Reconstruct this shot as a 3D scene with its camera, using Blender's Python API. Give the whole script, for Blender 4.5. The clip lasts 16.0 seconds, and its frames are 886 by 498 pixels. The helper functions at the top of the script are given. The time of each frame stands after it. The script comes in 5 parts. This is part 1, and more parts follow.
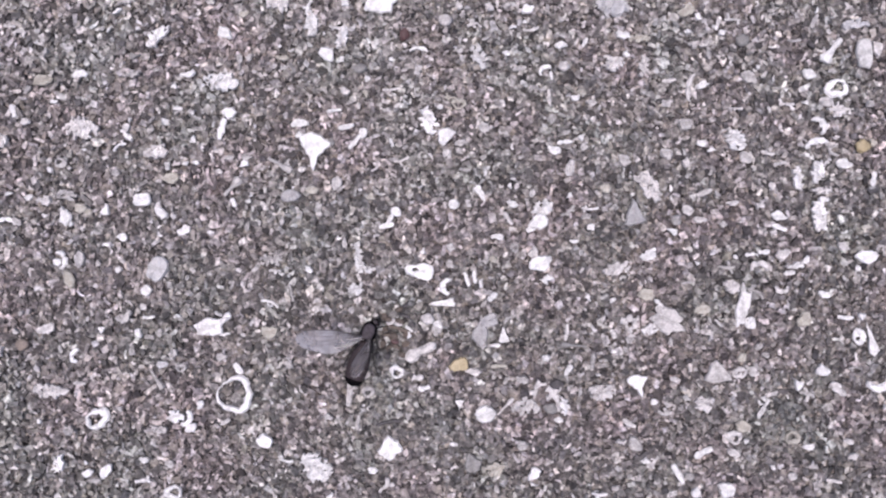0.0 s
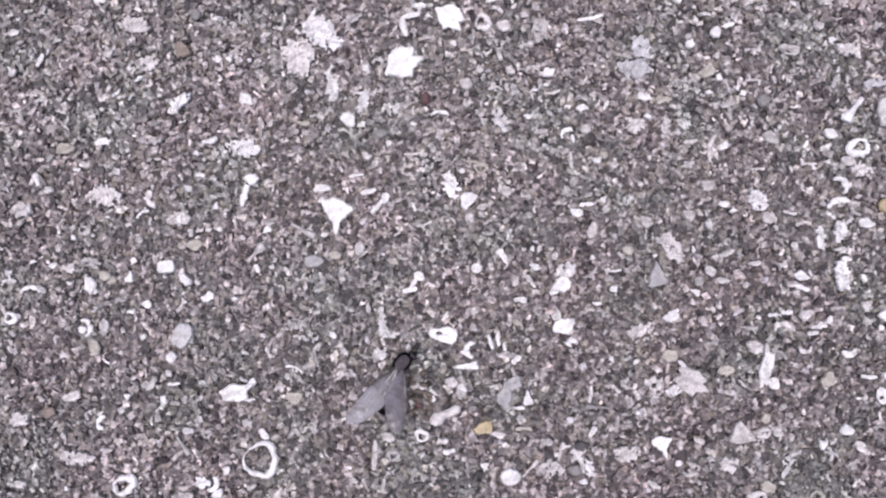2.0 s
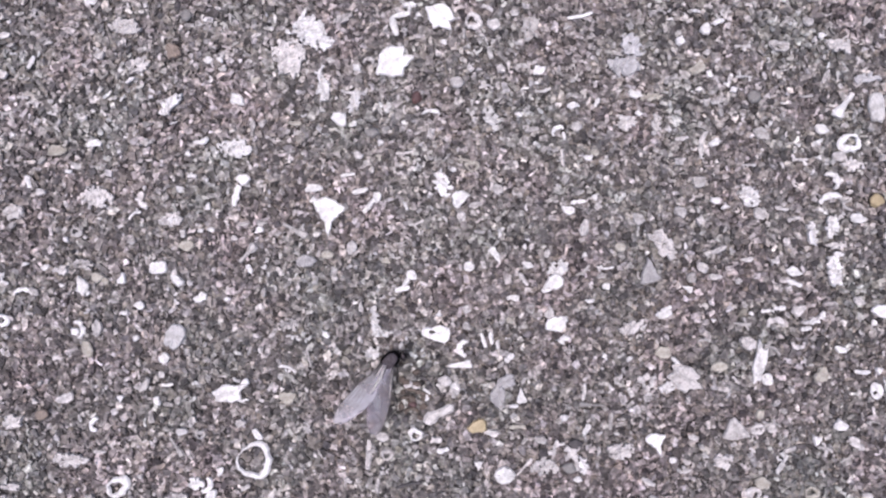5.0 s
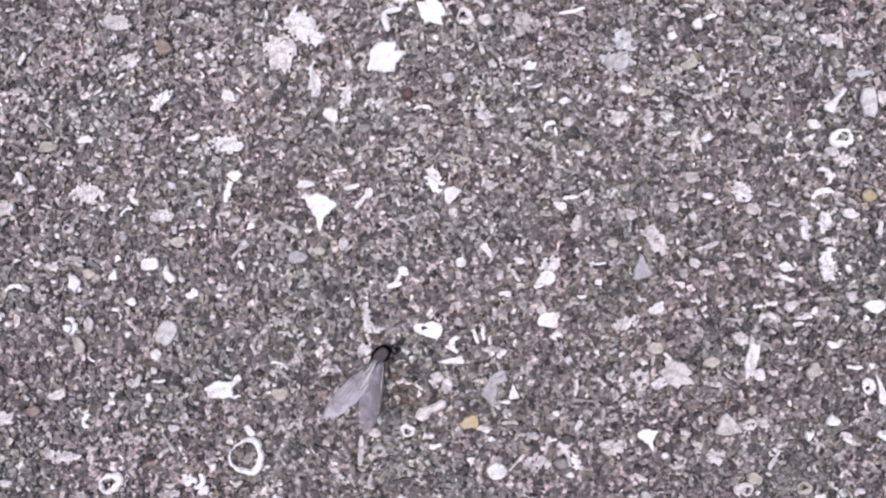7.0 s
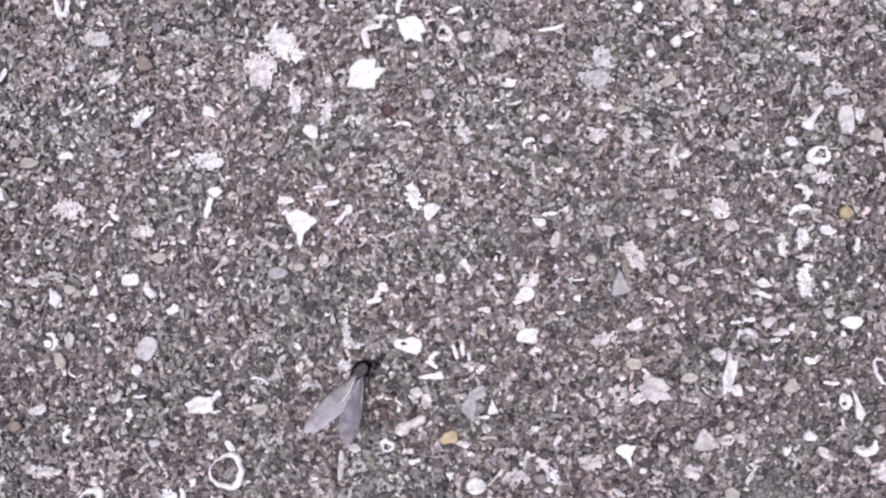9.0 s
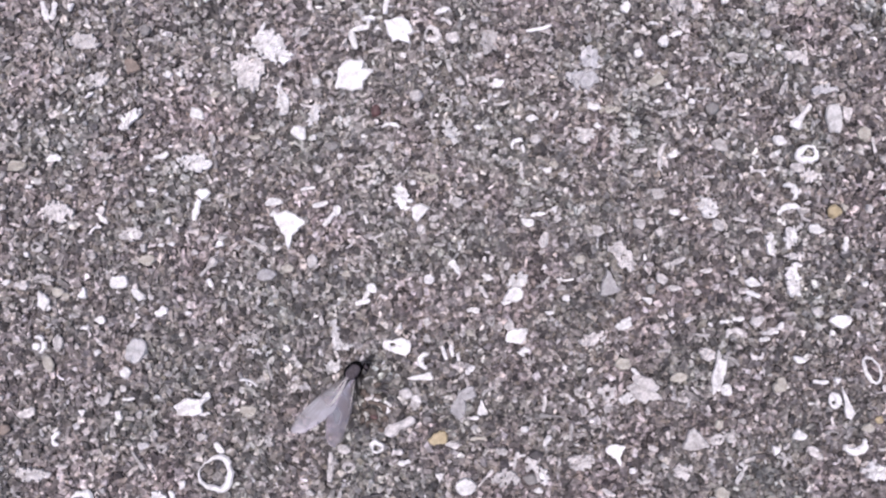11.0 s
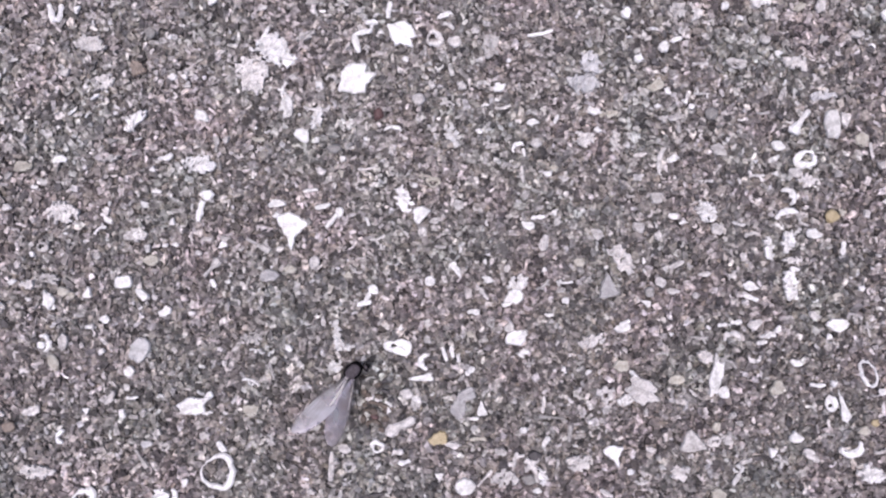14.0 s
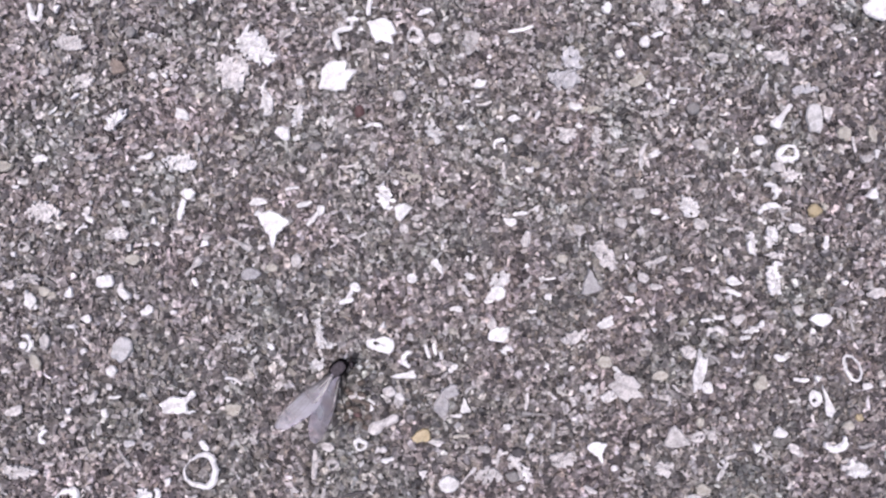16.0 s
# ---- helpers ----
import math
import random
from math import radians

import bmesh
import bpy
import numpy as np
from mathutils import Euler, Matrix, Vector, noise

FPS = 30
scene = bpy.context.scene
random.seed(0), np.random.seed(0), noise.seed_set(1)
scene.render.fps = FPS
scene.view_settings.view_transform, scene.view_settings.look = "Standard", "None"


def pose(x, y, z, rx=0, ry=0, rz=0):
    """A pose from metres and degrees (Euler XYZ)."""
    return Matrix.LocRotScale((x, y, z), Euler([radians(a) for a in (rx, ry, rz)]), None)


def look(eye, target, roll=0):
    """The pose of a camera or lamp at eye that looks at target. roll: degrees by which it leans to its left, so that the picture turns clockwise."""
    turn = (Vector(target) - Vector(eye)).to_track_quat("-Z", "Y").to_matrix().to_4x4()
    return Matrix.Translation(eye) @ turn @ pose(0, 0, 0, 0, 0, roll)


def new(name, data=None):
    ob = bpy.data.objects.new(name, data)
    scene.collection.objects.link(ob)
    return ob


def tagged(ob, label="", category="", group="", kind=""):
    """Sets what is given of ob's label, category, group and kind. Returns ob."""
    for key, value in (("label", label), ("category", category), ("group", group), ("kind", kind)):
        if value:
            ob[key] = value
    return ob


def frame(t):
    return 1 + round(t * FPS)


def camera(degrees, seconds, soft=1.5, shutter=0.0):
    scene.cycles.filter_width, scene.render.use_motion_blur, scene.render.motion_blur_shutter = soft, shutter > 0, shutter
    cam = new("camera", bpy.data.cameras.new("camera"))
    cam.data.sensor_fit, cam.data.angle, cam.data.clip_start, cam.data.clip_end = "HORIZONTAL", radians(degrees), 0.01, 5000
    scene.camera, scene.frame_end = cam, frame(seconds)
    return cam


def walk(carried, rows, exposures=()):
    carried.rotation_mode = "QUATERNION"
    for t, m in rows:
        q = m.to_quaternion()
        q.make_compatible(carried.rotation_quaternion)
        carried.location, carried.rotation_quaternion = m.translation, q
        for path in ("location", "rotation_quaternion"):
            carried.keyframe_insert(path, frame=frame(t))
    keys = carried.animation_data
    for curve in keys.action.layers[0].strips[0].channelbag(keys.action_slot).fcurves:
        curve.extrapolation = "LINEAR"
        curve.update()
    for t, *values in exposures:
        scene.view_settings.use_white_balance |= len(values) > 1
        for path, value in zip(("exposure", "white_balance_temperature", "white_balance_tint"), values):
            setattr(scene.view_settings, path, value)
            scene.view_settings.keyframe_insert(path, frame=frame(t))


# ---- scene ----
# Close view, straight down, of a small black fly resting on coarse shelly beach sand.
cam = camera(62.0, 16.0, soft=2.25)
MM = 0.001
walk(cam, [
    (0, pose(0.00144, -0.00535, 0.06504, 0.307, -0.145, 0.842)),
    (0.2, pose(0.00033, -0.00390, 0.06495, 0.230, -0.082, 0.765)),
    (0.4, pose(0.00005, -0.00242, 0.06486, 0.153, -0.019, 0.688)),
    (0.5, pose(0.00029, -0.00192, 0.06481, 0.114, 0.012, 0.649)),
    (0.7, pose(0.00063, -0.00145, 0.06481, 0.054, -0.037, 0.505)),
    (0.9, pose(0.00111, -0.00165, 0.06482, -0.005, -0.086, 0.362)),
    (1, pose(0.00136, -0.00175, 0.06482, -0.035, -0.110, 0.290)),
    (1.2, pose(0.00119, -0.00168, 0.06493, 0.018, -0.034, 0.269)),
    (1.5, pose(0.00052, -0.00096, 0.06509, 0.098, 0.080, 0.237)),
    (2, pose(-0.00045, 0.00058, 0.06520, -0.001, 0.029, 0.226)),
    (2.5, pose(-0.00044, 0.00092, 0.06518, 0.099, -0.022, 0.265)),
    (3, pose(0.00009, 0.00008, 0.06525, 0.120, 0.134, 0.017)),
    (3.5, pose(0.00006, -0.00009, 0.06525, 0.074, 0.039, 0.004)),
    (4, pose(-0.00008, 0.00040, 0.06535, -0.087, -0.022, -0.112)),
    (4.5, pose(0.00008, 0.00027, 0.06523, 0.273, 0.003, -0.194)),
    (7, pose(0.00093, 0.00008, 0.06516, 0.019, 0.014, -0.346)),
    (7.5, pose(0.00185, 0.00141, 0.06531, -0.011, -0.040, -0.302)),
    (8, pose(0.00197, 0.00170, 0.06539, 0.020, -0.035, -0.365)),
    (8.5, pose(0.00211, 0.00187, 0.06552, -0.032, -0.049, -0.248)),
    (9, pose(0.00258, 0.00154, 0.06548, -0.027, -0.125, -0.292)),
    (11.5, pose(0.00426, 0.00153, 0.06542, 0.047, -0.195, -0.588)),
    (12, pose(0.00515, 0.00163, 0.06549, 0.049, -0.108, -0.550)),
    (12.5, pose(0.00509, 0.00177, 0.06558, 0.108, -0.132, -0.497)),
    (13, pose(0.00403, 0.00092, 0.06567, 0.079, -0.042, -0.615)),
    (13.5, pose(0.00475, 0.00225, 0.06588, 0.079, -0.069, -0.224)),
    (14, pose(0.00354, 0.00177, 0.06608, -0.003, -0.090, -0.223)),
    (14.5, pose(0.00311, 0.00250, 0.06602, 0.160, 0.031, -0.258)),
    (15, pose(0.00279, 0.00217, 0.06628, 0.132, -0.082, -0.342)),
    (15.5, pose(0.00511, 0.00266, 0.06623, 0.057, -0.167, -0.329)),
    (16, pose(0.00519, 0.00153, 0.06595, -0.033, -0.049, -0.622)),
], exposures=[(0.0, 0.485, 6190, 15.8), (8.0, 0.52, 6190, 15.8), (16.0, 0.52, 6190, 15.8)])

# ---- world and sun: bright overcast daylight ----
world = bpy.data.worlds.new("sky")
scene.world = world
world.use_nodes = True
wn = world.node_tree.nodes
sky = wn.new("ShaderNodeTexSky")
sky.sky_type = "NISHITA"
sky.sun_disc = False
sky.air_density, sky.dust_density, sky.ozone_density = 0.8, 5.0, 1.0
sky.sun_elevation = radians(83)
sky.sun_rotation = radians(-100)
wn["Background"].inputs["Strength"].default_value = 0.13
world.node_tree.links.new(sky.outputs[0], wn["Background"].inputs["Color"])
sun = new("sun", bpy.data.lights.new("sun", "SUN"))
sun.data.energy = 1.0
sun.data.angle = radians(35)
sun.data.color = (1.0, 0.95, 0.88)
AZ, EL = radians(-100), radians(83)
sun.matrix_world = look((0.5 * math.sin(AZ) * math.cos(EL), 0.5 * math.cos(AZ) * math.cos(EL), 0.5 * math.sin(EL)), (0, 0, 0))


# ---- materials ----
def material(name, rough=0.6, spec=0.4):
    m = bpy.data.materials.new(name)
    m.use_nodes = True
    p = m.node_tree.nodes["Principled BSDF"]
    p.inputs["Roughness"].default_value = rough
    p.inputs["Specular IOR Level"].default_value = spec
    return m, m.node_tree.nodes, m.node_tree.links, p


def ramp(nodes, stops, mode="LINEAR"):
    r = nodes.new("ShaderNodeValToRGB")
    r.color_ramp.interpolation = mode
    e = r.color_ramp.elements
    e[0].position, e[0].color = stops[0][0], (*stops[0][1], 1)
    e[1].position, e[1].color = stops[-1][0], (*stops[-1][1], 1)
    for at, c in stops[1:-1]:
        k = e.new(at)
        k.color = (*c, 1)
    return r


def noise_node(nodes, links, scale, detail=3.0, rough=0.55):
    co = nodes.new("ShaderNodeTexCoord")
    n = nodes.new("ShaderNodeTexNoise")
    n.inputs["Scale"].default_value = scale
    n.inputs["Detail"].default_value = detail
    n.inputs["Roughness"].default_value = rough
    links.new(co.outputs["Object"], n.inputs["Vector"])
    return n


def mixed(nodes, links, kind, factor, a, b):
    x = nodes.new("ShaderNodeMix")
    x.data_type, x.blend_type = "RGBA", kind
    for socket, v in ((x.inputs["Factor"], factor), (x.inputs["A"], a), (x.inputs["B"], b)):
        if isinstance(v, bpy.types.NodeSocket):
            links.new(v, socket)
        elif isinstance(v, tuple):
            socket.default_value = (*v, 1)
        else:
            socket.default_value = v
    return x.outputs["Result"]


def bumped(nodes, links, p, height, distance, strength=0.6):
    b = nodes.new("ShaderNodeBump")
    b.inputs["Distance"].default_value = distance
    b.inputs["Strength"].default_value = strength
    links.new(height, b.inputs["Height"])
    links.new(b.outputs["Normal"], p.inputs["Normal"])


GRAIN_STOPS = [(0.0, (0.035, 0.031, 0.032)), (0.14, (0.075, 0.069, 0.070)), (0.36, (0.125, 0.116, 0.116)), (0.58, (0.175, 0.162, 0.161)),
               (0.70, (0.24, 0.223, 0.218)), (0.76, (0.19, 0.172, 0.155)), (0.85, (0.30, 0.283, 0.28)), (0.94, (0.40, 0.38, 0.375)), (1.0, (0.54, 0.52, 0.515))]


GRIT_STOPS = [(0.0, (0.18, 0.169, 0.166)), (0.5, (0.255, 0.239, 0.236)), (0.85, (0.35, 0.332, 0.328)), (1.0, (0.46, 0.44, 0.435))]

CURL_STOPS = [(0.0, (0.20, 0.188, 0.184)), (0.45, (0.30, 0.282, 0.277)), (0.8, (0.44, 0.42, 0.415)), (1.0, (0.62, 0.60, 0.595))]


def grain_material(name, stops, island):
    """Mixed sand: every grain its own tone; mottled inside; broad brownish and greyish drifts."""
    m, n, l, p = material(name, 0.62, 0.3)
    pick = n.new("ShaderNodeNewGeometry").outputs["Random Per Island"] if island else n.new("ShaderNodeObjectInfo").outputs["Random"]
    r = ramp(n, stops)
    l.new(pick, r.inputs[0])
    geo = n.new("ShaderNodeNewGeometry")
    fine = n.new("ShaderNodeTexNoise")
    fine.inputs["Scale"].default_value, fine.inputs["Detail"].default_value = 2600, 4
    broad = n.new("ShaderNodeTexNoise")
    broad.inputs["Scale"].default_value, broad.inputs["Detail"].default_value = 130, 3
    for tex in (fine, broad):
        l.new(geo.outputs["Position"], tex.inputs["Vector"])
    fr = ramp(n, [(0.32, (0.48, 0.47, 0.47)), (0.5, (0.95, 0.94, 0.94)), (0.7, (1.75, 1.72, 1.72))])
    l.new(fine.outputs["Fac"], fr.inputs[0])
    br = ramp(n, [(0.34, (0.945, 1.0, 0.97)), (0.5, (1.0, 0.99, 0.985)), (0.66, (1.06, 0.975, 0.995))])
    l.new(broad.outputs["Fac"], br.inputs[0])
    c = mixed(n, l, "MULTIPLY", 1.0, r.outputs[0], fr.outputs[0])
    c = mixed(n, l, "MULTIPLY", 1.0, c, br.outputs[0])
    spread = n.new("ShaderNodeMath")
    spread.operation = "MULTIPLY"
    spread.inputs[1].default_value = 37.3
    l.new(pick, spread.inputs[0])
    part_of = n.new("ShaderNodeMath")
    part_of.operation = "FRACT"
    l.new(spread.outputs[0], part_of.inputs[0])
    hue = ramp(n, [(0.0, (1.0, 1.0, 1.0)), (0.2, (1.045, 1.0, 0.925)), (0.34, (1.0, 1.0, 1.0)), (0.5, (1.03, 0.98, 0.988)), (0.7, (0.978, 1.0, 0.955)), (0.86, (0.978, 0.993, 1.04)), (1.0, (1.0, 1.0, 1.0))])
    l.new(part_of.outputs[0], hue.inputs[0])
    c = mixed(n, l, "MULTIPLY", 1.0, c, hue.outputs[0])
    l.new(c, p.inputs["Base Color"])
    bumped(n, l, p, fine.outputs["Fac"], 0.00006, 0.5)
    return m


def ground_material():
    """The bed under the loose grains: cells of grain size in the same tones, a little darker in the pores."""
    m, n, l, p = material("sand_bed", 0.75, 0.2)
    co = n.new("ShaderNodeTexCoord")
    v = n.new("ShaderNodeTexVoronoi")
    v.inputs["Scale"].default_value = 2300
    l.new(co.outputs["Object"], v.inputs["Vector"])
    sep = n.new("ShaderNodeSeparateColor")
    l.new(v.outputs["Color"], sep.inputs[0])
    r = ramp(n, GRAIN_STOPS)
    l.new(sep.outputs[0], r.inputs[0])
    broad = noise_node(n, l, 75, 2)
    br = ramp(n, [(0.35, (0.84, 0.84, 0.88)), (0.65, (1.0, 0.93, 0.87))])
    l.new(broad.outputs["Fac"], br.inputs[0])
    c = mixed(n, l, "MULTIPLY", 1.0, r.outputs[0], br.outputs[0])
    l.new(c, p.inputs["Base Color"])
    bumped(n, l, p, v.outputs["Distance"], -0.0003, 1.0)
    return m


def shell_material(name, base, dark, rough=0.5, amount=0.5, spec=0.4, through_light=0.0, low=0.82, high=1.06):
    m, n, l, p = material(name, rough, spec)
    a = noise_node(n, l, 1500, 4)
    b = noise_node(n, l, 6000, 2)
    ra = ramp(n, [(0.32, dark), (0.58, base)])
    l.new(a.outputs["Fac"], ra.inputs[0])
    rb = ramp(n, [(0.3, (0.75, 0.74, 0.73)), (0.6, (1.06, 1.06, 1.06))])
    l.new(b.outputs["Fac"], rb.inputs[0])
    c = mixed(n, l, "MULTIPLY", amount, ra.outputs[0], rb.outputs[0])
    info = n.new("ShaderNodeObjectInfo")
    ri = ramp(n, [(0.0, (low, low, low * 0.99)), (1.0, (high, high, high))])
    l.new(info.outputs["Random"], ri.inputs[0])
    c = mixed(n, l, "MULTIPLY", 1.0, c, ri.outputs[0])
    l.new(c, p.inputs["Base Color"])
    p.inputs["Transmission Weight"].default_value = through_light
    bumped(n, l, p, a.outputs["Fac"], 0.00012, 0.6)
    return m


SHELL = {
    "W": shell_material("white_shell", (0.82, 0.795, 0.793), (0.60, 0.575, 0.57), 0.45, 0.6, 0.4, 0.0, 0.85, 1.04),
    "V": shell_material("crumbly_white_shell", (0.76, 0.735, 0.735), (0.45, 0.425, 0.42), 0.55, 0.8, 0.4, 0.0, 0.75, 1.1),
    "P": shell_material("pale_shell", (0.58, 0.545, 0.535), (0.32, 0.297, 0.292), 0.55, 0.9, 0.4, 0.0, 0.68, 1.2),
    "G": shell_material("grey_stone", (0.30, 0.285, 0.28), (0.21, 0.195, 0.19), 0.6, 0.8),
    "B": shell_material("translucent_shell", (0.58, 0.562, 0.578), (0.37, 0.357, 0.367), 0.35, 0.7, 0.5, 0.15),
    "L": shell_material("lilac_shell", (0.42, 0.402, 0.412), (0.31, 0.296, 0.303), 0.4, 0.7, 0.5, 0.1),
    "C": shell_material("cream_stone", (0.49, 0.455, 0.40), (0.33, 0.30, 0.26), 0.5, 0.7),
    "Y": shell_material("amber_stone", (0.50, 0.405, 0.25), (0.40, 0.31, 0.18), 0.4, 0.5, 0.5, 0.1),
    "O": shell_material("brick_stone", (0.275, 0.22, 0.185), (0.20, 0.16, 0.138), 0.6, 0.8),
    "R": shell_material("red_stone", (0.13, 0.07, 0.068), (0.09, 0.052, 0.052), 0.55, 0.8),
    "N": shell_material("brown_stone", (0.13, 0.098, 0.08), (0.085, 0.066, 0.056), 0.6, 0.8),
    "D": shell_material("dark_stone", (0.09, 0.08, 0.085), (0.05, 0.045, 0.047), 0.6, 0.8),
}
SAND = grain_material("loose_sand", GRAIN_STOPS, True)
GRIT = grain_material("shell_grit", GRIT_STOPS, True)
CURL = grain_material("shell_curls", CURL_STOPS, True)


def chitin(name, base, rough, spec=0.6):
    m, n, l, p = material(name, rough, spec)
    a = noise_node(n, l, 5000, 3)
    r = ramp(n, [(0.3, tuple(0.6 * c for c in base)), (0.7, tuple(1.4 * c for c in base))])
    l.new(a.outputs["Fac"], r.inputs[0])
    l.new(r.outputs[0], p.inputs["Base Color"])
    bumped(n, l, p, a.outputs["Fac"], 0.00004, 0.5)
    return m


BLACK = chitin("black_chitin", (0.0025, 0.002, 0.0025), 0.7, 0.05)
# grey base colour stands for sky reflected on the shiny black body
SKY_GREY = chitin("sky_grey_chitin", (0.056, 0.046, 0.053), 0.6, 0.2)
BELLY = chitin("brown_black_belly", (0.034, 0.025, 0.027), 0.6, 0.2)
EYE_MAT = chitin("dark_eye", (0.012, 0.006, 0.006), 0.22)
LEG = chitin("leg_brown_black", (0.008, 0.006, 0.006), 0.5, 0.25)
VEIN = chitin("wing_vein", (0.075, 0.066, 0.068), 0.45)


FOLD = chitin("pale_fold", (0.44, 0.415, 0.40), 0.45)


def membrane(name, dark, pale, thin, thick):
    """Smoky clear wing skin with a silky sheen, in cells between the veins."""
    m, n, l, p = material(name, 0.34, 0.4)
    a = noise_node(n, l, 900, 3)
    r = ramp(n, [(0.3, dark), (0.7, pale)])
    l.new(a.outputs["Fac"], r.inputs[0])
    l.new(r.outputs[0], p.inputs["Base Color"])
    clear = ramp(n, [(0.3, (thin, thin, thin)), (0.7, (thick, thick, thick))])
    b = noise_node(n, l, 420, 2)
    l.new(b.outputs["Fac"], clear.inputs[0])
    l.new(clear.outputs[0], p.inputs["Alpha"])
    film = n.new("ShaderNodeMapRange")
    film.inputs["To Min"].default_value, film.inputs["To Max"].default_value = 250, 390
    l.new(b.outputs["Fac"], film.inputs["Value"])
    l.new(film.outputs[0], p.inputs["Thin Film Thickness"])
    p.inputs["Coat Weight"].default_value, p.inputs["Coat Roughness"].default_value = 0.22, 0.34
    bumped(n, l, p, a.outputs["Fac"], 0.00006, 0.4)
    return m


# same wing skin twice: sky sheen in the left's colour, shade in the right's
LIT_WING = membrane("lit_wing_membrane", (0.42, 0.39, 0.395), (0.60, 0.585, 0.615), 0.33, 0.48)
SHADED_WING = membrane("shaded_wing_membrane", (0.255, 0.22, 0.225), (0.40, 0.38, 0.41), 0.34, 0.50)


# ---- the sand ----
def mesh_from(name, verts, faces, mat, smooth=False):
    me = bpy.data.meshes.new(name)
    me.from_pydata([tuple(v) for v in verts], [], [tuple(f) for f in faces])
    me.materials.append(mat)
    if smooth:
        me.polygons.foreach_set("use_smooth", [True] * len(me.polygons))
    me.update()
    return me


def relief(x, y):
    """Gentle unevenness of the beach, in metres."""
    return 0.00022 * math.sin(x * 310 + 1.3) * math.sin(y * 270 + 0.4) + 0.00018 * math.sin(x * 120 - y * 160 + 2.1)


def relief_np(x, y):
    return 0.00022 * np.sin(x * 310 + 1.3) * np.sin(y * 270 + 0.4) + 0.00018 * np.sin(x * 120 - y * 160 + 2.1)


def build_ground():
    near = [i * 0.002 for i in range(-40, 41)]
    far = [0.1, 0.14, 0.2, 0.3, 0.5, 1, 2, 5, 12, 30, 80, 250, 800, 3000]
    axis = [-v for v in reversed(far)] + near + far
    n = len(axis)
    verts = [(x, y, relief(x, y) * math.exp(-(x * x + y * y) / 0.03) - 0.00012) for y in axis for x in axis]
    faces = [(j * n + i, j * n + i + 1, (j + 1) * n + i + 1, (j + 1) * n + i) for j in range(n - 1) for i in range(n - 1)]
    ob = new("ground", mesh_from("ground", verts, faces, ground_material(), True))
    return tagged(ob, "dark grey coarse beach sand mixed with broken shell", "sand", kind="structure")


def icosahedron():
    bm = bmesh.new()
    bmesh.ops.create_icosphere(bm, subdivisions=1, radius=1)
    v = np.array([p.co[:] for p in bm.verts])
    f = np.array([[p.index for p in q.verts] for q in bm.faces])
    bm.free()
    return v, f


def block():
    bm = bmesh.new()
    bmesh.ops.create_cube(bm, size=1.5)
    bmesh.ops.triangulate(bm, faces=bm.faces[:])
    v = np.array([p.co[:] for p in bm.verts])
    f = np.array([[p.index for p in q.verts] for q in bm.faces])
    bm.free()
    return v, f


def grain_shapes(rng, template, k, wild, stretch, flat, tilt):
    """k broken stones of unit size, each with its own corners, stretch, lean and turn."""
    v = template[0]
    shape = v[None] * rng.uniform(*wild, (k, len(v), 1)) + rng.uniform(-0.16, 0.16, (k, len(v), 3))
    shape = shape * np.stack([rng.uniform(*stretch, k), rng.uniform(0.6, 0.95, k), rng.uniform(*flat, k)], 1)[:, None, :]
    a, b = rng.uniform(0, 2 * np.pi, k), rng.normal(0, tilt, k)
    tx = shape[:, :, 0] * np.cos(b)[:, None] - shape[:, :, 2] * np.sin(b)[:, None]
    tz = shape[:, :, 0] * np.sin(b)[:, None] + shape[:, :, 2] * np.cos(b)[:, None]
    px = tx * np.cos(a)[:, None] - shape[:, :, 1] * np.sin(a)[:, None]
    py = tx * np.sin(a)[:, None] + shape[:, :, 1] * np.cos(a)[:, None]
    return np.stack([px, py, tz], 2)


def grain_mesh(name, lots, mat):
    """One mesh from lots of (corner places, template)."""
    cos, tris, base = [], [], 0
    for co, template in lots:
        k, n = co.shape[:2]
        cos.append(co.reshape(-1, 3))
        tris.append((template[1][None] + (base + np.arange(k) * n)[:, None, None]).reshape(-1, 3))
        base += k * n
    co, tri = np.concatenate(cos), np.concatenate(tris)
    me = bpy.data.meshes.new(name)
    me.vertices.add(len(co))
    me.vertices.foreach_set("co", co.ravel())
    me.loops.add(tri.size)
    me.loops.foreach_set("vertex_index", tri.ravel().astype(np.int32))
    me.polygons.add(len(tri))
    me.polygons.foreach_set("loop_start", np.arange(0, tri.size, 3, dtype=np.int32))
    me.update(calc_edges=True)
    me.polygons.foreach_set("use_smooth", np.zeros(len(tri), dtype=bool))
    me.materials.append(mat)
    return me


ROUND, BLOCK = icosahedron(), block()


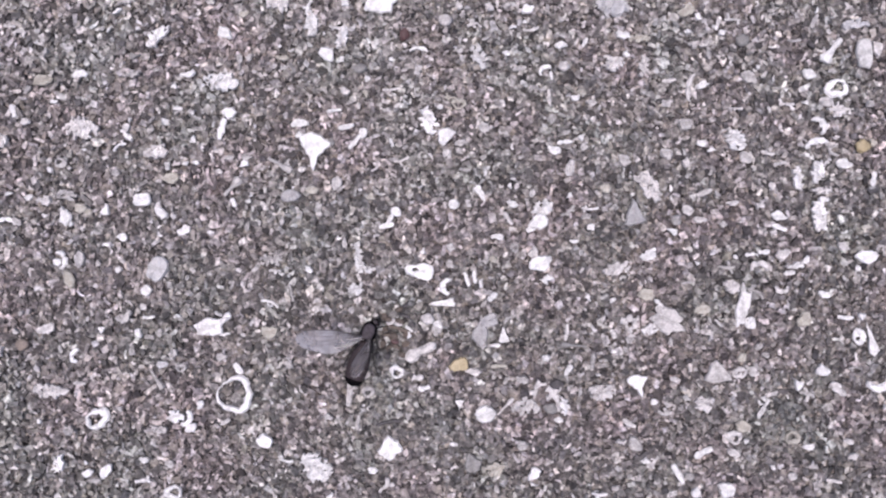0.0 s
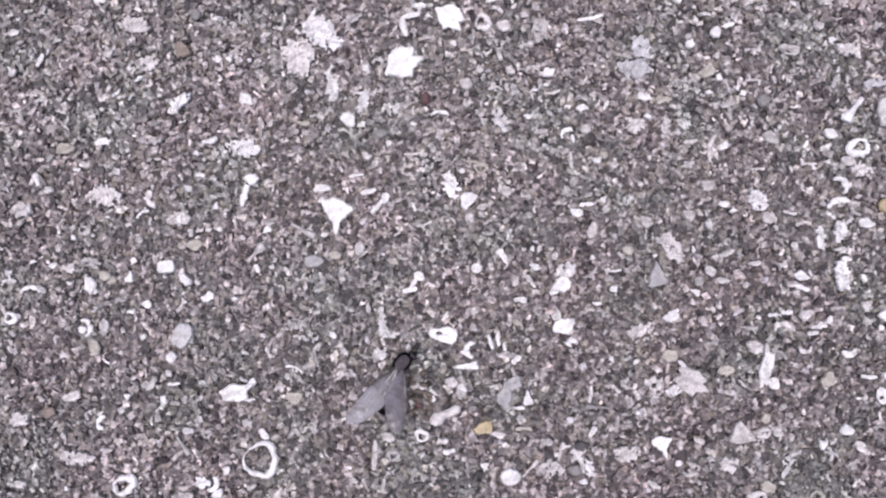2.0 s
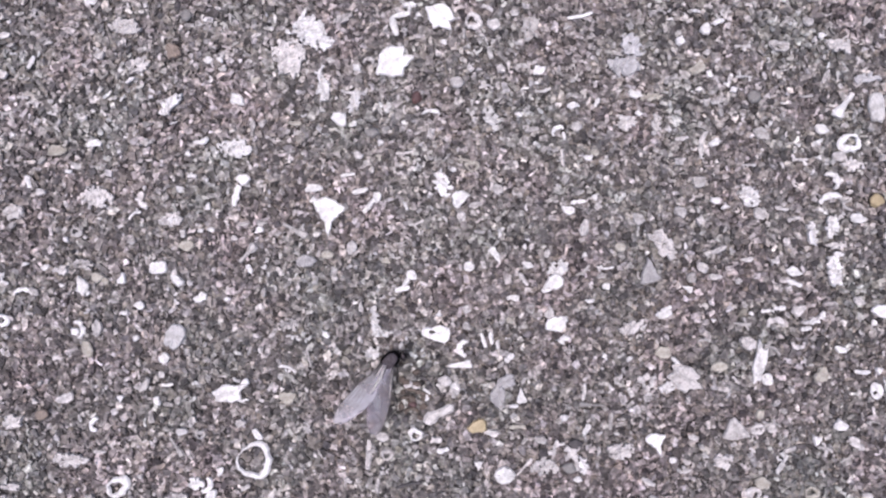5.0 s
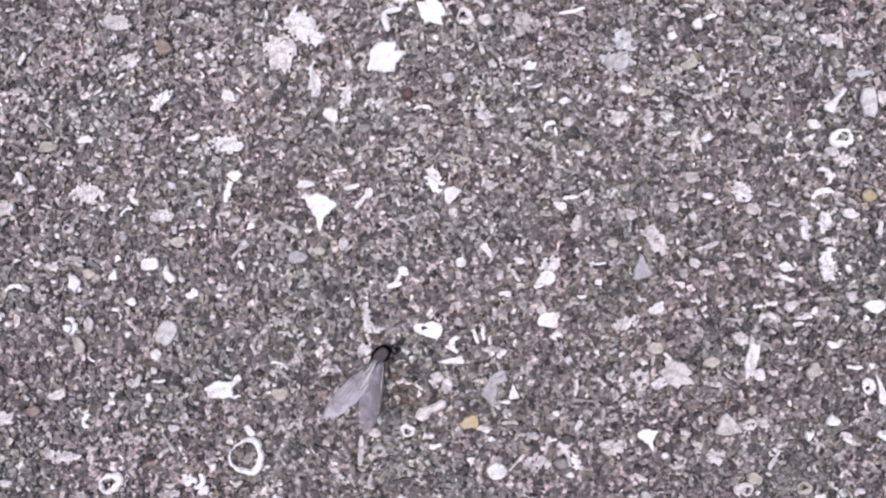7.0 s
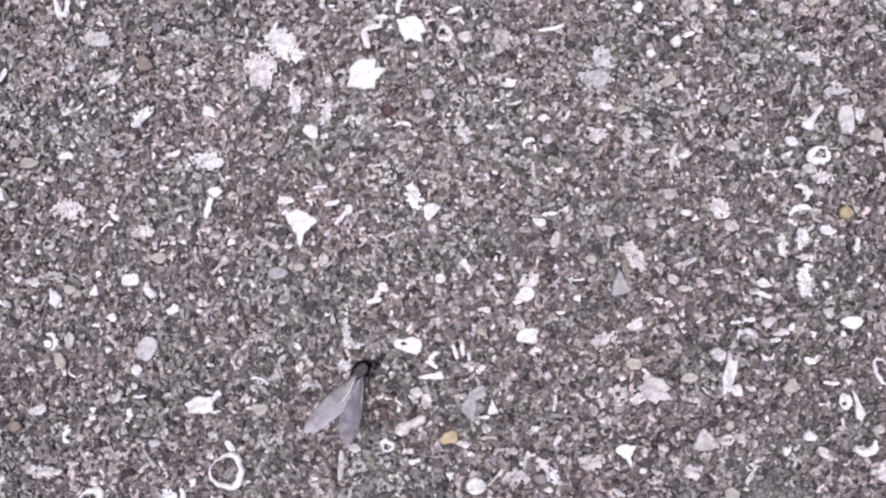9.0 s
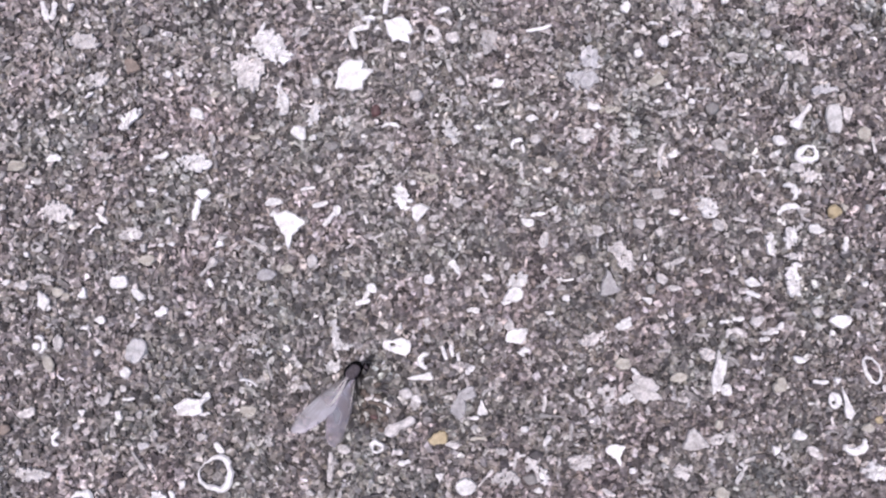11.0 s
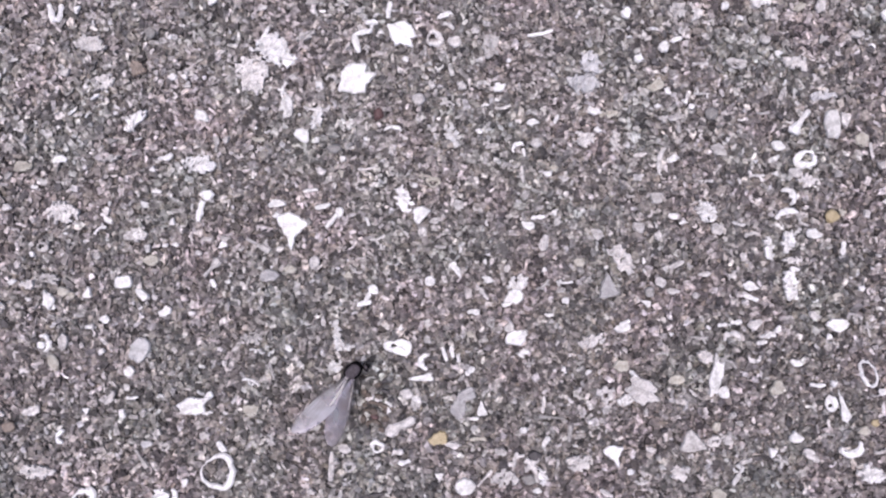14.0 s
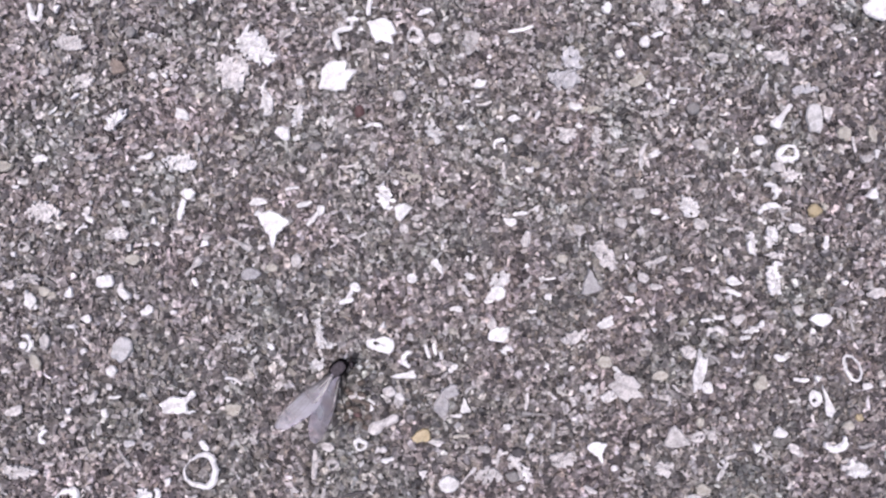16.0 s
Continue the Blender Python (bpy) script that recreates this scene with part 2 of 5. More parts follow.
def build_grains(name, label, cx, cy, wide, deep, step, r_low, r_high, lift, mat, seed):
    """Loose broken grains packed over a stretch of the beach."""
    rng = np.random.default_rng(seed)
    nx, ny = int(wide / step), int(deep / step)
    gx, gy = np.meshgrid(np.arange(nx), np.arange(ny))
    x = cx + (gx.ravel() - nx / 2 + 0.5 * (gy.ravel() % 2) + rng.uniform(-0.42, 0.42, nx * ny)) * step
    y = cy + (gy.ravel() - ny / 2 + rng.uniform(-0.42, 0.42, nx * ny)) * step
    boxy = rng.random(len(x)) < 0.6
    lots = []
    for pick, template, wild in ((boxy, BLOCK, (0.72, 1.22)), (~boxy, ROUND, (0.62, 1.25))):
        px, py = x[pick], y[pick]
        k = len(px)
        r = r_low + (r_high - r_low) * rng.random(k) ** 2.2
        z = relief_np(px, py) + rng.uniform(-0.0001, lift, k)
        shape = grain_shapes(rng, template, k, wild, (0.85, 1.55), (0.34, 0.6), 0.3)
        lots.append((shape * r[:, None, None] + np.stack([px, py, z], 1)[:, None, :], template))
    return tagged(new(name, grain_mesh(name, lots, mat)), label, "sand", kind="stuff")


def strewn(rng, count, cx, cy, wide, deep):
    """Places for grit: thicker towards the far side of the stretch, thinner on its near right and round the fly."""
    x, y = cx + rng.uniform(-0.5, 0.5, count * 2) * wide, cy + rng.uniform(-0.5, 0.5, count * 2) * deep
    odds = 0.5 + 0.22 * np.tanh((y - 0.004) / 0.010) - 0.10 * np.tanh((x - 0.008) / 0.012) * (y < 0.006)
    odds -= 0.20 * np.exp(-((x - 0.001) / 0.012) ** 2 - ((y + 0.013) / 0.009) ** 2)
    keep = np.flatnonzero(rng.random(count * 2) < odds)[:count]
    return x[keep], y[keep]


def build_grit(name, label, cx, cy, wide, deep, count, mat, seed):
    """Pale splinters and crumbs of shell strewn between the grains."""
    rng = np.random.default_rng(seed)
    x, y = strewn(rng, count, cx, cy, wide, deep)
    k = len(x)
    r = 0.00014 + 0.00022 * rng.random(k) ** 2
    z = relief_np(x, y) + rng.uniform(0.00012, 0.00030, k)
    shape = grain_shapes(rng, BLOCK, k, (0.6, 1.3), (0.9, 2.4), (0.25, 0.5), 0.25)
    co = shape * r[:, None, None] + np.stack([x, y, z], 1)[:, None, :]
    return tagged(new(name, grain_mesh(name, [(co, BLOCK)], mat)), label, "shell grit", kind="stuff")


def build_curls(name, label, cx, cy, wide, deep, count, mat, seed):
    """Small bent and curled slivers of shell: four-sided strips of five rings, each with its own bend and taper."""
    rng = np.random.default_rng(seed)
    x, y = strewn(rng, count, cx, cy, wide, deep)
    k, rings = len(x), 5
    bend, turn = rng.normal(0, 0.75, k), rng.uniform(0, 2 * np.pi, k)
    leg = rng.uniform(0.00010, 0.00021, k)
    w = rng.uniform(0.00007, 0.00014, k)
    z = relief_np(x, y) + rng.uniform(0.00016, 0.00034, k)
    px, py = np.zeros(k), np.zeros(k)
    co = np.zeros((k, rings * 4, 3))
    for i in range(rings):
        a = turn + bend * (i - 2)
        fat = w * (0.55 + 0.5 * np.sin(np.pi * (i + 0.7) / (rings + 0.4))) * rng.uniform(0.75, 1.3, k)
        nx, ny = -np.sin(a), np.cos(a)
        for q, (side, up) in enumerate(((1, -0.7), (1, 0.5), (-1, 0.6), (-1, -0.7))):
            co[:, i * 4 + q] = np.stack([x + px + nx * fat * side, y + py + ny * fat * side, z + up * w], 1)
        px, py = px + np.cos(a + bend / 2) * leg, py + np.sin(a + bend / 2) * leg
    quads = [(i * 4 + q, i * 4 + (q + 1) % 4, i * 4 + 4 + (q + 1) % 4, i * 4 + 4 + q) for i in range(rings - 1) for q in range(4)]
    quads += [(3, 2, 1, 0), (rings * 4 - 4, rings * 4 - 3, rings * 4 - 2, rings * 4 - 1)]
    tri = np.array([t for a, b, c, d in quads for t in ((a, b, c), (a, c, d))])
    return tagged(new(name, grain_mesh(name, [(co, (None, tri))], mat)), label, "shell grit", kind="stuff")


ground = build_ground()
build_grains("sand_grains", "packed grey, brown and black angular sand grains", 0.002, 0.000, 0.100, 0.068, 0.00034, 0.00017, 0.00047, 0.00012, SAND, 5)
build_grit("shell_grit", "pale broken splinters of sea shell among sand", 0.002, 0.000, 0.100, 0.068, 2300, GRIT, 11)
build_curls("shell_curls", "small pale curled slivers of shell in sand", 0.002, 0.000, 0.100, 0.068, 3600, CURL, 14)
build_grit("shell_grit", "denser drift of pale shell splinters on sand", -0.012, 0.016, 0.066, 0.015, 620, GRIT, 12)


# ---- shell fragments and small stones lying in the sand ----
def outline(rng, n, length, width, jag, laps=1, nick=0.24):
    """An irregular broken outline: a few corners, then each edge nicked and bent."""
    turn = rng.uniform(0, 6.28)
    pts = []
    for i in range(n):
        a = 2 * math.pi * (i + rng.uniform(-0.34, 0.34)) / n + turn
        r = 1 + rng.uniform(-jag, jag * 0.7)
        pts.append((math.cos(a) * r * length / 2, math.sin(a) * r * width / 2))
    for lap in range(laps):
        more = []
        for a, b in zip(pts, pts[1:] + pts[:1]):
            dx, dy = b[0] - a[0], b[1] - a[1]
            t, k = rng.uniform(0.35, 0.65), rng.uniform(-0.05, 0.20) if lap == 0 else rng.uniform(-nick, nick)
            more += [a, (a[0] + dx * t + dy * k, a[1] + dy * t - dx * k)]
        pts = more
    return pts


def slab(pts, thick, rng, inset=0.78):
    """A thin bevelled flake from an outline: foot ring, shoulder ring, crown ring and a crown point."""
    n = len(pts)
    cx, cy = sum(p[0] for p in pts) / n, sum(p[1] for p in pts) / n
    verts, faces = [], []
    for scale, z in ((0.92, -thick), (1.0, thick * 0.25), (inset, thick * 0.8)):
        for x, y in pts:
            verts.append((cx + (x - cx) * scale, cy + (y - cy) * scale, z + rng.uniform(-0.12, 0.12) * thick))
    verts.append((cx, cy, thick * rng.uniform(0.75, 1.1)))
    for lap in (0, 1):
        for i in range(n):
            j = (i + 1) % n
            faces.append((lap * n + i, lap * n + j, (lap + 1) * n + j, (lap + 1) * n + i))
    faces += [(2 * n + i, 2 * n + (i + 1) % n, 3 * n) for i in range(n)]
    return verts, faces


def joined(pieces):
    verts, faces = [], []
    for v, f in pieces:
        base = len(verts)
        verts += v
        faces += [tuple(i + base for i in q) for q in f]
    return verts, faces


def band(path, widths, heights, closed=False):
    """A rounded strip, six-sided in section, swept along a path on the ground."""
    n = len(path)
    verts, faces = [], []
    for i, (x, y) in enumerate(path):
        a, b = path[(i - 1) % n if closed or i else 0], path[(i + 1) % n if closed or i < n - 1 else n - 1]
        dx, dy = b[0] - a[0], b[1] - a[1]
        d = math.hypot(dx, dy) or 1
        nx, ny = -dy / d, dx / d
        for k in range(6):
            t = 2 * math.pi * k / 6
            verts.append((x + nx * math.cos(t) * widths[i] / 2, y + ny * math.cos(t) * widths[i] / 2, math.sin(t) * heights[i] / 2))
    for i in range(n if closed else n - 1):
        j = (i + 1) % n
        for k in range(6):
            m = (k + 1) % 6
            faces.append((i * 6 + k, j * 6 + k, j * 6 + m, i * 6 + m))
    if not closed:
        faces += [tuple(range(5, -1, -1)), tuple(range((n - 1) * 6, n * 6))]
    return verts, faces


def shape_chip(rng, length, width):
    return slab(outline(rng, rng.choice((3, 4, 4, 5)), length * 1.2, width * 1.2, 0.34, 2), min(width, 0.8 * MM) * 0.3, rng)


def shape_flake(rng, length, width):
    return slab(outline(rng, rng.randint(5, 8), length * 1.1, width * 1.1, 0.27, 3, 0.2), min(width * 0.22, 0.32 * MM), rng, 0.88)


def shape_tri(rng, length, width):
    pts = [(0.55, 0.0), (0.2, 0.25), (-0.1, 0.42), (-0.36, 0.54), (-0.46, 0.2), (-0.42, -0.2), (-0.38, -0.5), (-0.12, -0.40), (0.2, -0.24)]
    pts = [(x * length + rng.uniform(-0.045, 0.045) * length, y * width + rng.uniform(-0.07, 0.07) * width) for x, y in pts]
    nicked = []
    for a, b in zip(pts, pts[1:] + pts[:1]):
        k = rng.uniform(-0.12, 0.14)
        nicked += [a, ((a[0] + b[0]) / 2 + (b[1] - a[1]) * k, (a[1] + b[1]) / 2 - (b[0] - a[0]) * k)]
    return slab(nicked, min(width * 0.2, 0.3 * MM), rng, 0.88)


def shape_pebble(rng, length, width):
    bm = bmesh.new()
    bmesh.ops.create_icosphere(bm, subdivisions=2, radius=0.5)
    off = Vector((rng.uniform(0, 50), rng.uniform(0, 50), rng.uniform(0, 50)))
    for v in bm.verts:
        v.co *= 1 + 0.42 * noise.noise(v.co * 3.0 + off)
        v.co = Vector((v.co.x * length * 1.04, v.co.y * width * 1.04, v.co.z * width * 0.48))
    bm.verts.index_update()
    out = [v.co[:] for v in bm.verts], [tuple(v.index for v in f.verts) for f in bm.faces]
    bm.free()
    return out


def shape_crumb(rng, length, width):
    """A porous, broken fragment: one lacy plate, with pits that go through it and a ragged rim."""
    step = 0.2 * MM
    nx, ny = max(3, round(length * 1.12 / step)), max(2, round(width * 1.12 / step))
    off = Vector((rng.uniform(0, 90), rng.uniform(0, 90), rng.uniform(0, 90)))
    keep = set()
    for j in range(ny):
        for i in range(nx):
            u, v = (i + 0.5) / nx * 2 - 1, (j + 0.5) / ny * 2 - 1
            d = math.sqrt(u * u + v * v)
            n = noise.noise(Vector((i * 0.52, j * 0.52, 0)) + off)
            fine = noise.noise(Vector((i * 1.13, j * 1.13, 7)) + off)
            if d + 0.60 * n + 0.24 * fine < 0.90 and n < 0.54:
                keep.add((i, j))
    best = set()
    while keep:
        todo, lot = [keep.pop()], set()
        while todo:
            c = todo.pop()
            lot.add(c)
            for q in ((c[0] + 1, c[1]), (c[0] - 1, c[1]), (c[0], c[1] + 1), (c[0], c[1] - 1)):
                if q in keep:
                    keep.remove(q)
                    todo.append(q)
        if len(lot) > len(best):
            best = lot
    if len(best) < 2:
        return shape_chip(rng, length, width)
    verts, faces, at = [], [], {}

    def corner(i, j, low):
        if (i, j, low) not in at:
            k = random.Random(i * 991 + j * 37 + int(off.x * 100))
            x, y = (i - nx / 2 + k.uniform(-0.46, 0.46)) * step, (j - ny / 2 + k.uniform(-0.46, 0.46)) * step
            at[i, j, low] = len(verts)
            verts.append((x, y, -0.22 * MM if low else (k.uniform(0.02, 0.20) + 0.10 * noise.noise(Vector((i * 0.7, j * 0.7, 3)) + off)) * MM))
        return at[i, j, low]

    for i, j in sorted(best):
        ring = [(i, j), (i + 1, j), (i + 1, j + 1), (i, j + 1)]
        faces.append(tuple(corner(*c, False) for c in ring))
        for c, d, side in ((ring[0], ring[1], (i, j - 1)), (ring[1], ring[2], (i + 1, j)), (ring[2], ring[3], (i, j + 1)), (ring[3], ring[0], (i - 1, j))):
            if side not in best:
                faces.append((corner(*d, False), corner(*c, False), corner(*c, True), corner(*d, True)))
    return verts, faces


def shape_ring(rng, length, width):
    n = 22
    t = max(0.28 * MM, (0.43 if width < 0.62 * length and length < 2.5 * MM else 0.17 if length > 2.4 * MM else 0.29) * min(length, width))
    a0 = rng.uniform(0, 6.28)
    path, ws = [], []
    for i in range(n):
        a = 2 * math.pi * i / n
        k = 1 + (0.04 if length > 2.4 * MM else 0.11) * math.sin(3 * a + a0) + rng.uniform(-0.07, 0.07)
        path.append((math.cos(a) * k * (length - t) / 2, math.sin(a) * k * (width - t) / 2))
        ws.append(t * (1 + 0.4 * math.sin(a + a0) + rng.uniform(-0.34, 0.34)))
    return band(path, ws, [t * 0.9 * rng.uniform(0.7, 1.2) for i in range(n)], True)


def rim(outer, inner, rng, tall, uneven=0.0, point=0.0, n=30):
    """A closed band between an outer and an inner oval, each given as centre x, y and half axes; point narrows the oval's ends."""
    path, ws = [], []
    first = rng.uniform(0, 6.28)
    for i in range(n):
        a = 2 * math.pi * i / n
        wob = 1 + rng.uniform(-0.05, 0.05) + uneven * math.sin(3 * a + first)
        ox, oy = outer[0] + math.cos(a) * outer[2] * wob, outer[1] + math.sin(a) * abs(math.sin(a)) ** point * outer[3] * wob
        wob += uneven * 0.4 * math.sin(5 * a)
        ix, iy = inner[0] + math.cos(a) * inner[2] * wob, inner[1] + math.sin(a) * inner[3] * wob
        path.append(((ox + ix) / 2, (oy + iy) / 2))
        ws.append(math.hypot(ox - ix, oy - iy) * rng.uniform(0.88, 1.12))
    return band(path, ws, [min(w, tall) for w in ws], True)


def shape_hoop(rng, length, width):
    """A broken whorl: thick on one side, worn to a thread on the other."""
    return rim((0, 0, length / 2, width / 2), (-0.085 * length, 0.02 * width, length * 0.385, width * 0.37), rng, 0.45 * MM, 0.07)


def shape_eyelet(rng, length, width):
    """A solid oval plate with a small off-centre hole."""
    return rim((0, 0, length / 2, width / 2), (-0.13 * length, 0.14 * width, length * 0.10, width * 0.16), rng, 0.3 * MM, 0.03, 0.45)


def spurred(spurs):
    """A shape function: a plate whose rim is drawn out into spurs (degrees, height, spread)."""
    def shape(rng, length, width):
        pts = []
        for i in range(44):
            a = 360 * i / 44
            r = 0.5 + sum(0.5 * h * math.exp(-(((a - at + 180) % 360 - 180) / spread) ** 2) for at, h, spread in spurs) + rng.uniform(-0.022, 0.022)
            pts.append((math.cos(radians(a)) * r * length, math.sin(radians(a)) * r * width))
        return slab(pts, min(width * 0.16, 0.26 * MM), rng, 0.9)
    return shape


def shape_bent(rng, length, width):
    """A thick kidney-shaped lump."""
    n = 9
    path = [((i / (n - 1) - 0.5) * length * 0.8, 0.48 * width * math.cos(2.9 * i / (n - 1)) + rng.uniform(-0.04, 0.04) * width) for i in range(n)]
    ws = [width * k * rng.uniform(0.9, 1.1) for k in (0.55, 0.80, 0.86, 0.66, 0.52, 0.50, 0.56, 0.60, 0.36)]
    return band(path, ws, [min(w * 0.7, 0.5 * MM) for w in ws])


def shape_fork(rng, length, width):
    """A branching scrap of shell: a bent stem with one or two side arms."""
    t = max(0.2 * MM, 0.24 * min(length, width))
    n, bow = 7, rng.uniform(-0.35, 0.35) * width
    stem = [((i / (n - 1) - 0.5) * length, bow * math.sin(math.pi * i / (n - 1)) + rng.uniform(-0.2, 0.2) * t) for i in range(n)]
    pieces = [band(stem, [t * rng.uniform(0.7, 1.5) for i in range(n)], [t * 0.9] * n)]
    for k in range(rng.choice((1, 2, 2))):
        x, y = stem[rng.randint(1, n - 2)]
        a, side = rng.uniform(0.8, 2.2), rng.choice((-1, 1))
        reach = width * rng.uniform(0.35, 0.65)
        arm = [(x + math.cos(a) * reach * j / 3 + rng.uniform(-0.2, 0.2) * t, y + side * math.sin(a) * reach * j / 3) for j in range(4)]
        pieces.append(band(arm, [t * rng.uniform(0.7, 1.4) for j in range(4)], [t * 0.8] * 4))
    return joined(pieces)


def shape_hook(rng, length, width):
    """A broken shell rim: an arch open towards its own -x side."""
    n = 13
    t = max(0.3 * MM, 0.32 * min(length, width))
    path = []
    for i in range(n):
        a = -1.75 + 3.5 * i / (n - 1)
        path.append(((math.cos(a) - 0.4) * (width - t) * 0.65 + rng.uniform(-0.16, 0.16) * t, math.sin(a) * (length - t) / 2 + rng.uniform(-0.16, 0.16) * t))
    ws = [t * (0.55 + 0.75 * math.sin(math.pi * (i + 0.8) / (n + 0.6))) * rng.uniform(0.65, 1.3) for i in range(n)]
    return band(path, ws, [t * 0.8] * n)


def shape_stick(rng, length, width):
    n = 6
    bow = rng.uniform(-0.06, 0.06) * length
    path = [((i / (n - 1) - 0.5) * length, bow * math.sin(math.pi * i / (n - 1)) + rng.uniform(-0.05, 0.05) * width) for i in range(n)]
    ws = [width * (0.66 if i in (0, n - 1) else 1.0) * rng.uniform(0.72, 1.25) for i in range(n)]
    return band(path, ws, [min(w * 0.6, 0.4 * MM) for w in ws])


def shape_bone(rng, length, width):
    """A sliver that widens into a broken foot at its +x end."""
    n = 8
    path = [((i / (n - 1) - 0.5) * length, rng.uniform(-0.04, 0.04) * width) for i in range(n)]
    ws = [width * w * rng.uniform(0.9, 1.1) for w in (0.42, 0.4, 0.38, 0.4, 0.5, 0.78, 1.0, 0.85)]
    return band(path, ws, [min(w * 0.7, 0.5 * MM) for w in ws])


KINDS = {
    "chip": (shape_chip, "shell_chip", "angular chip of broken sea shell"),
    "flake": (shape_flake, "shell_flake", "flat worn flake of sea shell"),
    "tri": (shape_tri, "shell_shard", "pointed triangular shard of sea shell"),
    "pebble": (shape_pebble, "pebble", "tiny rounded pebble"),
    "crumb": (shape_crumb, "shell_crumb", "porous crumbling piece of shell"),
    "ring": (shape_ring, "shell_ring", "hollow ring of a tiny shell"),
    "hook": (shape_hook, "curved_shell", "curved broken sliver of shell"),
    "stick": (shape_stick, "shell_sliver", "narrow sliver of sea shell"),
    "bone": (shape_bone, "shell_spine", "thin shell spine with flared foot"),
    "hoop": (shape_hoop, "shell_hoop", "worn open whorl of a shell"),
    "eyelet": (shape_eyelet, "shell_plate", "oval shell plate with a small hole"),
    "horned": (spurred(((12, 0.42, 10), (54, 0.20, 10), (33, -0.22, 8), (-56, 0.20, 8), (-32, -0.16, 12), (217, 0.42, 12), (-110, 0.06, 20))), "shell_flake", "broad flake of sea shell with broken spurs"),
    "shard": (spurred(((6, 0.55, 15), (150, 0.44, 24), (107, 0.16, 20), (269, 1.30, 11), (205, -0.12, 14))), "shell_shard", "jagged pointed shard of sea shell"),
    "finned": (spurred(((32, 0.95, 11), (178, 0.45, 16), (215, 0.40, 13), (330, 0.25, 14), (262, -0.15, 12), (80, -0.12, 16))), "shell_flake", "crumbling flake of shell with a fin"),
    "plate": (spurred(((42, 0.10, 26), (135, 0.08, 22), (300, 0.14, 18), (232, 0.10, 16), (268, -0.08, 14), (0, -0.06, 18))), "shell_flake", "broad worn flake of sea shell"),
    "bent": (shape_bent, "shell_lump", "kidney-shaped lump of worn shell"),
    "fork": (shape_fork, "shell_scrap", "branching broken scrap of shell"),
    "twig": (shape_stick, "twig", "thin dry splinter of plant stem"),
}
TONES = {"W": "white", "P": "pinkish grey", "G": "grey", "B": "bluish white", "L": "lilac grey", "C": "cream", "Y": "amber yellow", "O": "brick orange", "R": "dark red", "N": "brown", "D": "blackish"}


def bit(kind, x, y, length, width, turn, tone, seed):
    """One fragment: its middle, length and width in millimetres, turn in degrees, and tone."""
    shape, name, words = KINDS[kind]
    rng = random.Random(seed)
    verts, faces = shape(rng, length * MM, width * MM)
    low = min(v[2] for v in verts)
    high = max(v[2] for v in verts)
    ob = new(name, mesh_from(name, verts, faces, SHELL["V" if kind in ("crumb", "fork", "finned", "plate", "bent") and tone == "W" else tone], kind == "pebble"))
    z = relief(x * MM, y * MM) + 0.00034 - low * 0.5
    ob.matrix_world = pose(x * MM, y * MM, z, rng.uniform(-3, 3), rng.uniform(-3, 3), turn)
    group = {"pebble": "pebbles in the sand", "twig": ""}.get(kind, "shell fragments in the sand")
    return tagged(ob, TONES[tone] + " " + words + " in sand", "pebble" if kind == "pebble" else "twig" if kind == "twig" else "shell", group)


bit("fork", -35.76, 21.37, 0.80, 0.57, 60, "P", 1)
bit("chip", -37.65, 18.62, 0.70, 0.45, 10, "P", 2)
bit("stick", -35.95, 17.03, 1.20, 0.40, 65, "W", 3)
bit("chip", -38.35, 15.98, 1.10, 0.60, 70, "P", 4)
bit("chip", -38.45, 19.47, 1.30, 0.40, 5, "P", 5)
bit("flake", -23.45, 17.83, 1.60, 1.40, 0, "O", 6)
bit("chip", -27.08, 15.48, 0.90, 0.45, 40, "W", 7)
bit("chip", -26.19, 15.88, 0.40, 0.30, 0, "W", 8)
bit("chip", -20.41, 17.18, 0.70, 0.50, 20, "W", 9)
bit("chip", -19.46, 17.28, 0.70, 0.65, 0, "W", 10)
bit("crumb", -23.70, 13.35, 2.30, 1.00, 45, "W", 11)
bit("ring", -31.37, 12.25, 0.80, 0.65, 0, "P", 12)
bit("chip", -30.37, 9.81, 1.40, 0.45, 10, "W", 13)
bit("chip", -37.64, 10.70, 0.65, 0.50, 30, "W", 14)
bit("flake", -33.46, 9.26, 1.75, 1.10, 5, "C", 15)
bit("chip", -34.95, 8.51, 0.80, 0.60, 30, "P", 16)
bit("chip", -32.81, 7.41, 0.70, 0.35, 0, "W", 17)
bit("chip", -20.95, 10.10, 1.40, 0.70, 20, "W", 18)
bit("chip", -22.25, 8.91, 0.70, 0.55, 45, "W", 19)
bit("chip", -27.18, 16.83, 0.90, 0.50, 70, "G", 20)
bit("crumb", -26.39, 16.78, 1.70, 1.20, 20, "P", 21)
bit("crumb", -27.59, 20.07, 2.60, 1.40, 0, "P", 22)
bit("chip", -20.61, 20.72, 0.60, 0.30, 0, "W", 23)
bit("pebble", -22.25, 21.06, 1.00, 1.00, 0, "G", 24)
bit("fork", -38.19, 12.65, 1.26, 1.38, 0, "P", 25)
bit("fork", -35.80, 13.39, 1.15, 0.92, 0, "P", 26)
bit("crumb", -25.89, 9.95, 1.40, 0.50, 20, "P", 27)
bit("chip", -25.79, 11.65, 1.00, 0.70, 0, "G", 28)
bit("chip", -23.59, 11.70, 0.70, 0.25, 20, "W", 29)
bit("chip", -23.84, 10.40, 0.70, 0.30, 0, "P", 30)
bit("chip", -22.35, 16.08, 0.80, 0.50, 0, "C", 31)
bit("chip", -31.07, 16.68, 0.60, 0.40, 0, "P", 32)
